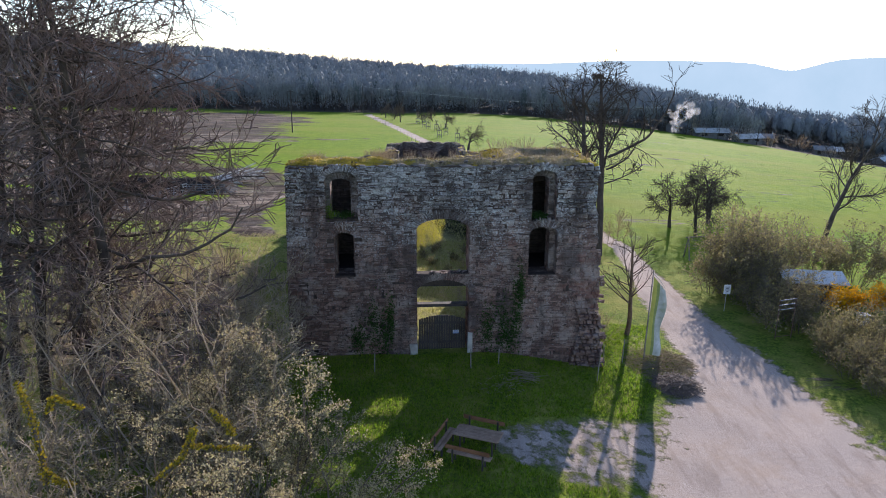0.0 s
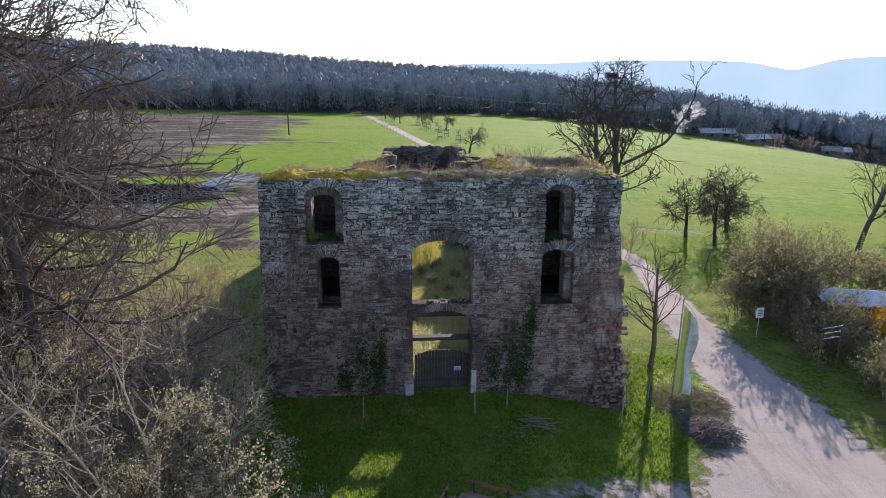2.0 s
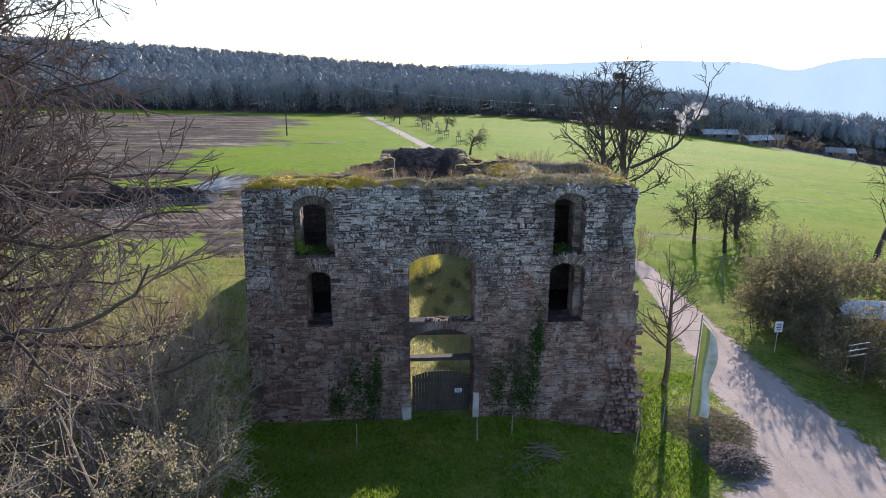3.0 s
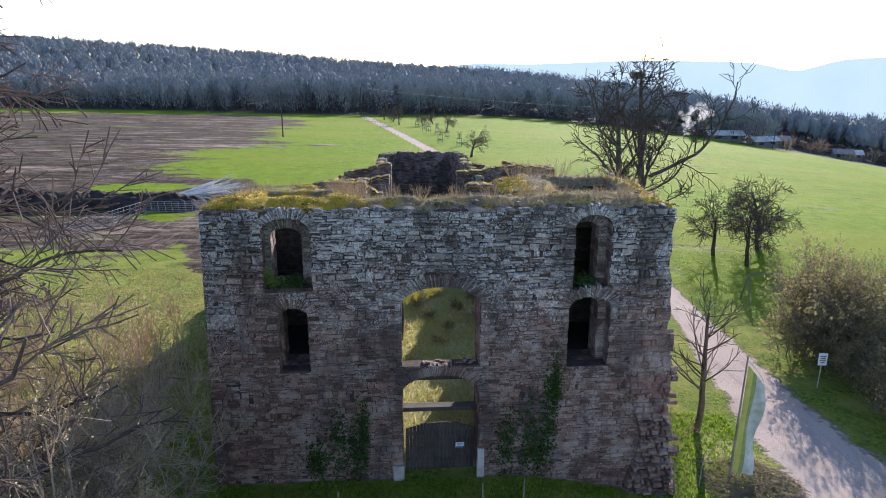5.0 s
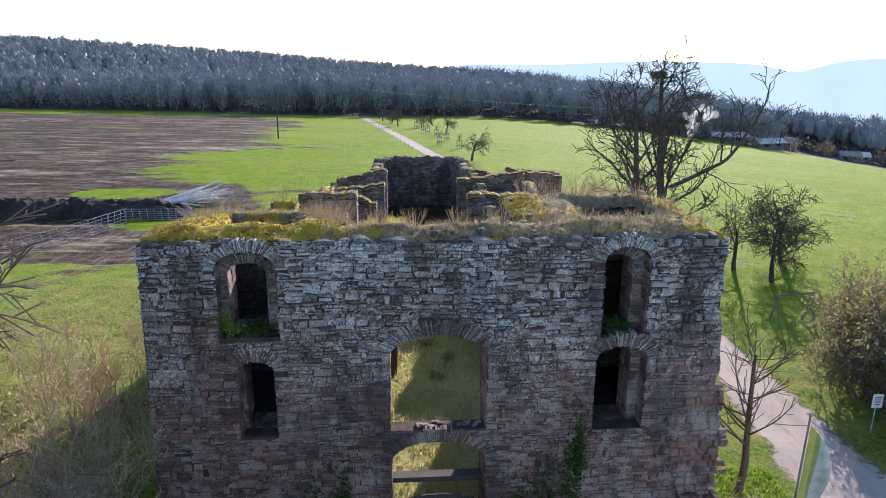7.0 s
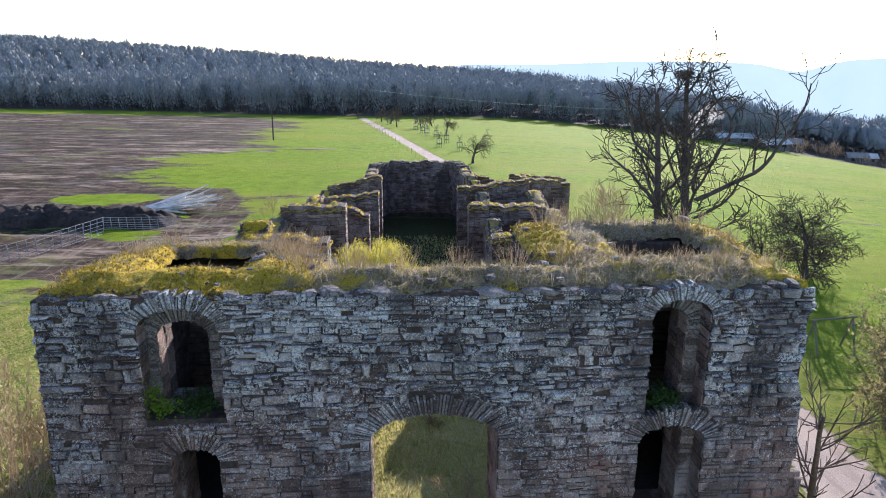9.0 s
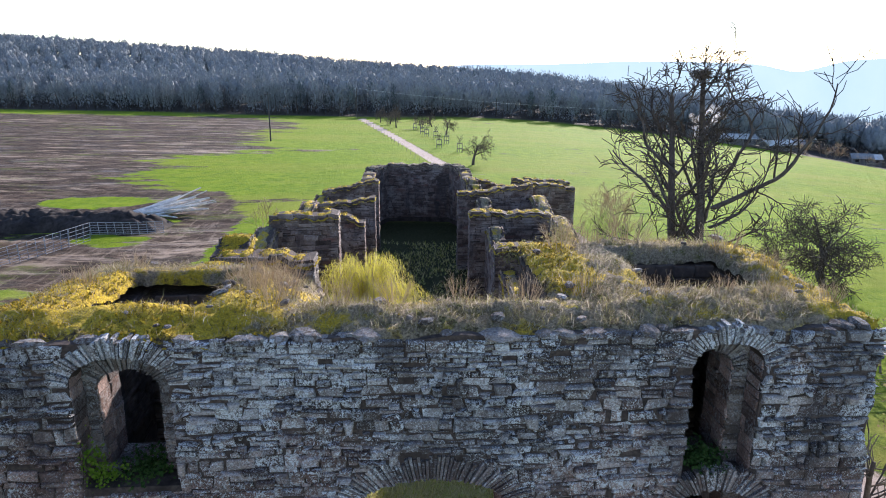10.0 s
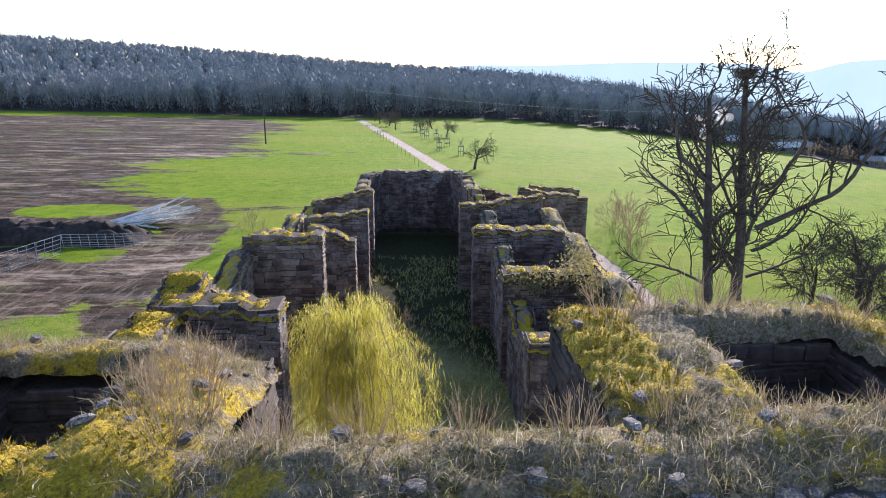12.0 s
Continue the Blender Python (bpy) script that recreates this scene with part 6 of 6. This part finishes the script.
def swing_frame(x, y):
    t = thing("swing_frame", Matrix.Translation((x, y, ground_z(x, y))) @ pose(0, 0, 0, 0, 0, 10), "old wooden swing frame in the orchard grass", "swing")
    for u in (-1.2, 1.2):
        for sg in (-1, 1):
            s = Soup()
            s.tube([(u + 0.1 * sg, 0.7 * sg, -0.1), (u, 0, 1.95)], [0.06, 0.05], 7)
            part("leg", s, WOOD_GREY, t)
    s = Soup()
    s.tube([(-1.45, 0, 1.95), (1.45, 0, 2.0)], [0.06, 0.06], 8)
    part("beam", s, WOOD_GREY, t)


swing_frame(22.3, 56.8)


# ---- field side ----
def hurdle(a, b, h, label, lean=0.0):
    """A galvanised sheep hurdle from a to b."""
    (x0, y0), (x1, y1) = a, b
    ln = math.hypot(x1 - x0, y1 - y0)
    t = thing("fence_hurdle", Matrix.Translation((x0, y0, ground_z(x0, y0) + 0.05)) @ pose(0, 0, 0, lean, 0, math.degrees(math.atan2(y1 - y0, x1 - x0))), label, "fence", "hurdles by the manure heap")
    for i in range(4):
        s = Soup()
        u = ln * i / 3
        s.tube([(u, 0, 0), (u, 0, h)], [0.024, 0.024], 6)
        part("upright", s, HURDLE, t)
    for k in range(6):
        z = 0.08 + (h - 0.1) * (k / 5) ** 1.15
        s = Soup()
        s.tube([(0, 0, z), (ln, 0, z)], [0.02, 0.02], 6)
        part("bar", s, HURDLE, t)


line = [(-35.0, 69.6), (-34.1, 72.1), (-33.3, 74.5), (-32.6, 76.9), (-32.0, 79.3), (-31.4, 81.7)]
for k, (p, q) in enumerate(zip(line, line[1:])):
    hurdle(p, q, 1.25 + 0.12 * k, "galvanised steel hurdle standing in the mud", lean=-8 + 4 * k)
line = [(-32.6, 84.3), (-30.4, 84.5), (-28.3, 84.7), (-26.2, 85.2)]
for p, q in zip(line, line[1:]):
    hurdle(p, q, 1.25, "galvanised steel hurdle standing in the mud", lean=8)


def manure_heap():
    rng = random.Random(5)
    s = Soup()
    nu, nv = 110, 26
    for j in range(nv + 1):
        for i in range(nu + 1):
            u, v = i / nu, j / nv * 2 - 1
            x = -52 + 25.5 * u
            y = 86.6 + 1.6 * u + 2.4 * v
            h = 2.2 * max(0, 1 - v * v) ** 0.6 * sstep(0, 0.08, u) * sstep(1, 0.9, u) * (0.95 - 0.3 * u)
            h *= 1 + 0.35 * noise.noise((x * 0.5, y * 0.5, 1)) + 0.3 * noise.noise((x * 1.6, y * 1.6, 2))
            s.v.append((x, y, ground_z(x, y) - 0.1 + h + 0.12 * noise.noise((x * 4, y * 4, 3)) * (h > 0.1)))
    s.f = [(j * (nu + 1) + i, j * (nu + 1) + i + 1, (j + 1) * (nu + 1) + i + 1, (j + 1) * (nu + 1) + i) for j in range(nv) for i in range(nu)]
    tagged(part("manure_heap", s, plain("manure", (0.018, 0.014, 0.012), (0.06, 0.047, 0.04), 3, 0.95, bump=0.8), None, "long dark heap of manure and soil by the field", smooth=True), category="heap", kind="stuff")


manure_heap()


rl = random.Random(4)
BARKED = plain("barked_log", (0.62, 0.57, 0.5), (0.82, 0.78, 0.7), 7, 0.8)
for k in range(34):
    s = Soup()
    ln, r = rl.uniform(4.0, 7.6), rl.uniform(0.07, 0.14)
    s.tube([(0, 0, 0), (ln * 0.5, rl.uniform(-0.1, 0.1), rl.uniform(-0.08, 0.08)), (ln, 0, 0)], [r, r * 0.9, r * 0.65], 7)
    ob = part("log", s, BARKED, None, "pale debarked pole in a loose timber pile")
    # butts on the ground, tips propped on the poles below
    f = rl.random()
    x, y = -33.6 + 3.6 * f + rl.gauss(0, 0.3), 94.6 - 1.6 * f + rl.gauss(0, 0.5)
    turn, rise = rl.gauss(22, 22), rl.uniform(3, 15)
    ob.matrix_world = Matrix.Translation((x, y, ground_z(x, y) + r + 0.25 * rl.random())) @ pose(0, 0, 0, 0, -rise, turn)
    tagged(ob, category="log", group="timber pile")


def utility_pole(x, y, h, z=None):
    t = thing("utility_pole", Matrix.Translation((x, y, ground_z(x, y) if z is None else z)), "tall wooden utility pole in the field", "pole", "utility poles")
    s = Soup()
    s.tube([(0, 0, -0.3), (0, 0, h)], [0.17, 0.11], 8)
    part("shaft", s, WOOD_DARK, t)
    board("crossarm", (-0.7, -0.06, h - 0.5), (0.7, 0.06, h - 0.38), WOOD_DARK, t)
    for u in (-0.6, 0, 0.6):
        s = Soup()
        s.tube([(u, 0, h - 0.38), (u, 0, h - 0.22)], [0.05, 0.03], 6)
        part("insulator", s, WHITE, t)
    return Vector((x, y, (ground_z(x, y) if z is None else z) + h - 0.25))


tops = [utility_pole(-39.1, 177.6, 10.8), utility_pole(-33.0, 284.0, 11.0), utility_pole(86.0, 272.0, 9.5)]
for a, b in ((1, 2),):
    for off in (-0.6, 0.6):
        s = Soup()
        pa, pb = tops[a], tops[b]
        pts = [tuple(pa.lerp(pb, i / 16) + Vector((off, 0, -1.6 * 4 * (i / 16) * (1 - i / 16)))) for i in range(17)]
        s.tube(pts, [0.02] * 17, 4)
        tagged(part("overhead_wire", s, METAL, None, "thin overhead wire between the utility poles"), category="wire", group="overhead wires")

# young and old fruit trees along the far lane, some in stake guards
tree("fruit_tree", 5.0, 138.7, 4.2, 0.28, APPLE, 90, "old bare fruit tree standing alone in the meadow")
for k, (x, y, h) in enumerate(((0.5, 204.9, 4.0), (-6.9, 226.6, 3.4), (-14.4, 229.8, 4.2), (-21.5, 255.9, 3.6), (-3.8, 237.0, 2.8), (-17.5, 246.0, 3.4))):
    tree("fruit_tree", x, y, h, 0.22, APPLE, 91 + k, "bare fruit tree beside the farm lane", group="trees along the lane")


def tree_guard(x, y):
    t = thing("tree_guard", Matrix.Translation((x, y, ground_z(x, y))), "wooden stake guard round a young tree", "tree guard", "tree guards")
    for a, b in ((-0.5, -0.5), (0.5, -0.5), (0.5, 0.5), (-0.5, 0.5)):
        s = Soup()
        s.tube([(a, b, -0.1), (a, b, 1.9)], [0.06, 0.06], 6)
        part("post", s, WOOD_GREY, t)
    for z in (0.7, 1.7):
        for q in (-0.5, 0.5):
            board("rail", (-0.5, q - 0.03, z), (0.5, q + 0.03, z + 0.1), WOOD_GREY, t)
    s = Soup()
    s.tube([(0, 0, 0), (0, 0.05, 2.8)], [0.05, 0.02], 5)
    for k in range(14):
        a = k * 2.4
        s.tube([(0, 0, 1.6 + 0.07 * k), (0.7 * math.cos(a), 0.7 * math.sin(a), 2.4 + 0.09 * k)], [0.03, 0.015], 3)
    part("young_tree", s, TWIG, t)


for x, y in ((-5.8, 206.0), (-2.0, 192.0), (0.6, 178.0), (-8.4, 222.0), (-1.0, 168.0), (3.2, 160.0), (-4.4, 198.0)):
    tree_guard(x, y)
for k in range(22):
    f = k / 21
    x, y = -4.2 - 27.5 * f ** 1.1, 140 + 132 * f
    stake(x, y, 1.2, 0.02, "fence post beside the farm lane")

# ---- far gardens in the valley ----
rg = random.Random(40)
for k, (x, y, w, d, h, roof) in enumerate(((104, 268, 12, 6, 2.6, ROOF_PALE), (116, 262, 10, 5, 2.4, ROOF_PALE), (128, 275, 7, 6, 3.0, ROOF_GREY), (150, 262, 5, 4, 2.5, ROOF_PALE), (163, 250, 8, 5, 2.6, ROOF_PALE), (172, 262, 9, 7, 3.2, ROOF_GREY),
                                           (140, 252, 6, 4, 2.4, ROOF_GREY), (185, 252, 6, 5, 2.6, ROOF_PALE), (96, 280, 8, 7, 3.2, ROOF_GREY))):
    small_house("garden_house", x, y, ground_z(x, y), w, d, h, 1.2, rg.uniform(-20, 20), "small pale garden house among bare trees", roof, PLASTER, "house", "garden houses", 2)


def smoke():
    """A drifting plume from a bonfire in the gardens."""
    k = Mat("smoke", 1.0)
    mat = k.done((0.9, 0.9, 0.9))
    tr, mx, clear = k.nt.nodes.new("ShaderNodeBsdfTranslucent"), k.nt.nodes.new("ShaderNodeMixShader"), k.nt.nodes.new("ShaderNodeBsdfTransparent")
    tr.inputs[0].default_value = (0.95, 0.95, 0.95, 1)
    mx.inputs[0].default_value = 0.06
    k.link(clear.outputs[0], mx.inputs[1])
    k.link(tr.outputs[0], mx.inputs[2])
    k.link(mx.outputs[0], k.nt.nodes["Material Output"].inputs[0])
    rng = random.Random(2)
    s = Soup()
    for i in range(60):
        t = rng.random()
        c = Vector((86 + 3 * t ** 1.2 + rng.gauss(0, 0.6 + 1.6 * t), 256 + rng.gauss(0, 2), ground_z(86, 256) + 1.5 + 8.5 * t + rng.gauss(0, 0.8)))
        r = rng.uniform(0.6, 1.3) * (0.6 + 0.9 * t)
        bm = bmesh.new()
        bmesh.ops.create_icosphere(bm, subdivisions=2, radius=r)
        vs = [tuple(v.co * (1 + 0.3 * noise.noise(v.co * 0.6 + Vector((i, 0, 0)))) + c) for v in bm.verts]
        s.add(vs, [tuple(v.index for v in f.verts) for f in bm.faces])
        bm.free()
    tagged(part("smoke_plume", s, mat, None, "white bonfire smoke drifting over the gardens", smooth=True), category="smoke", kind="stuff")


smoke()


# ---- lawn and nave undergrowth ----
def lawn(name, mat, count, area, keep, seed, lo, hi, label):
    rng = random.Random(seed)
    s = Soup()
    x0, x1, y0, y1 = area
    n = 0
    tries = 0
    while n < count and tries < count * 6:
        tries += 1
        x, y = rng.uniform(x0, x1), rng.uniform(y0, y1)
        if not keep(x, y):
            continue
        n += 1
        z = ground_z(x, y) + 0.07 * n2(x, y, 0.35) + 0.03 * n2(x, y, 1.3, 3)
        for b in range(3):
            a, l = rng.uniform(0, 6.28), rng.uniform(lo, hi)
            w = 0.018
            ln = rng.uniform(0.2, 1.5) * l
            s.add([(x - w * math.sin(a), y + w * math.cos(a), z - 0.02), (x + w * math.sin(a), y - w * math.cos(a), z - 0.02), (x + ln * math.cos(a), y + ln * math.sin(a), z + l)], [(0, 1, 2)])
    tagged(part(name, s, mat, None, label), category="grass", kind="stuff")


def in_church(x, y):
    p = CH.inverted() @ Vector((x, y, 0))
    return -8.3 < p.x < 8.6 and -0.2 < p.y < 60


lawn("lawn_grass", BLADE, 30000, (-10, 13, 18, 40), lambda x, y: road_amount(x, y) < 0.35 and not in_church(x, y), 1, 0.05, 0.16, "short green grass in front of the ruin")
lawn("side_grass", BLADE_DRY, 7000, (-13.5, -8.4, 34, 64), lambda x, y: n2(x, y, 0.3, 3) > -0.3 and not in_church(x, y), 8, 0.03, 0.1, "short sunlit grass beside the ruin")
lawn("rough_grass", BLADE_DRY, 18000, (-26, -10.5, 24, 60), lambda x, y: n2(x, y, 0.25, 9) > -0.2 + 0.35 * sstep(-12, -9, x) and not in_church(x, y), 2, 0.04, 0.15, "rough dry grass beside the ruin")
lawn("nave_lawn", BLADE_NAVE, 15000, (-5, 5, 35.5, 57), lambda x, y: in_church(x, y) and n2(x, y, 0.5, 1) > -0.2, 7, 0.04, 0.16, "fresh grass inside the roofless nave")
scatter(HEDGE, [(-0.8, 49.5, 0.16), (0.4, 47.6, 0.14), (-1.6, 51.4, 0.18), (0.9, 51.0, 0.18), (-0.2, 45.6, 0.12), (1.8, 53.0, 0.2), (-0.6, 53.6, 0.2), (-2.2, 47.4, 0.14), (2.2, 49.2, 0.16)], 12)
lawn("scrub_grass", BLADE_NAVE, 5000, (-6, 6, 39, 58), lambda x, y: in_church(x, y) and n2(x, y, 0.6, 5) > -0.25, 6, 0.05, 0.2, "tufted tan grass inside the roofless nave")
lawn("nave_grass", BLADE_NAVE, 6000, (-9, 8, 36, 80), lambda x, y: in_church(x, y) and n2(x, y, 0.4, 2) > -0.15, 3, 0.1, 0.4, "rough grass inside the roofless nave")
scatter(BROWN_BUSH, [(-2.6, 55.6, 0.75), (-1.6, 58.0, 0.7), (-2.4, 60.6, 0.8), (-1.2, 53.0, 0.6), (-4.4, 58.5, 0.8), (-3.6, 61.5, 0.85), (-4.9, 55.0, 0.7), (-3.2, 52.2, 0.7), (-4.3, 64.5, 0.8), (2.1, 47.5, 0.6), (1.0, 40.5, 0.55), (-5.8, 41.0, 0.6), (3.4, 44.0, 0.5), (-5.6, 38.8, 0.8)], 9)


def mossy_branch(pts, seed):
    """A dead limb wrapped in yellow moss."""
    rng = random.Random(seed)
    t = thing("mossy_branch", Matrix.Translation(pts[0]), "dead branch wrapped in bright yellow moss", "branch", "mossy branches")
    q = [tuple(Vector(p) - Vector(pts[0])) for p in pts]
    s = Soup()
    s.tube(q, [0.055 - 0.03 * i / (len(q) - 1) for i in range(len(q))], 6)
    part("limb", s, BARK, t)
    m = Soup()
    for a, b in zip(q, q[1:]):
        for k in range(260):
            p = Vector(a).lerp(Vector(b), rng.random()) + Vector((rng.gauss(0, 0.035), rng.gauss(0, 0.035), abs(rng.gauss(0.02, 0.03))))
            u = Vector((rng.gauss(0, 1), rng.gauss(0, 1), rng.gauss(0, 1))).normalized() * 0.03
            w = u.orthogonal() * 0.8
            m.add([tuple(p - u), tuple(p + w), tuple(p + u), tuple(p - w)], [(0, 1, 2, 3)])
    tagged(part("moss", m, MOSSY, t), kind="stuff")


for k, pts in enumerate(([(-15.4, 23, -0.9), (-15.4, 23, 0.3), (-15.55, 23, 2.0), (-15.9, 23.1, 3.4)], [(-15.4, 23, -0.3), (-14.9, 23, -0.8), (-14.37, 23, -0.94)], [(-14.9, 23, 2.2), (-14.56, 23, 2.85), (-13.57, 23, 2.38)],
                         [(-11.1, 23, -0.7), (-10.06, 23, 0.22), (-9.6, 23, 1.1), (-9.4, 23, 1.5)], [(-9.6, 23, 0.8), (-8.71, 23, 0.72), (-7.41, 23, 0.73)], [(-8.7, 23, 2.3), (-8.2, 23, 1.8), (-7.95, 23, 1.3)])):
    # the limbs hang in the thicket, well above the ground
    mossy_branch([tuple(Vector((0, 0, 15.3)) + 0.58 * (Vector(q) - Vector((0, 0, 15.3)))) for q in pts], 1 + k)
for k in range(26):
    x = rr.uniform(90, 190)
    y = 262 - 0.12 * (x - 90) + rr.uniform(-8, 12)
    scatter(BROWN_BUSH, [(x, y, rr.uniform(1.2, 2.2))], 200 + k)
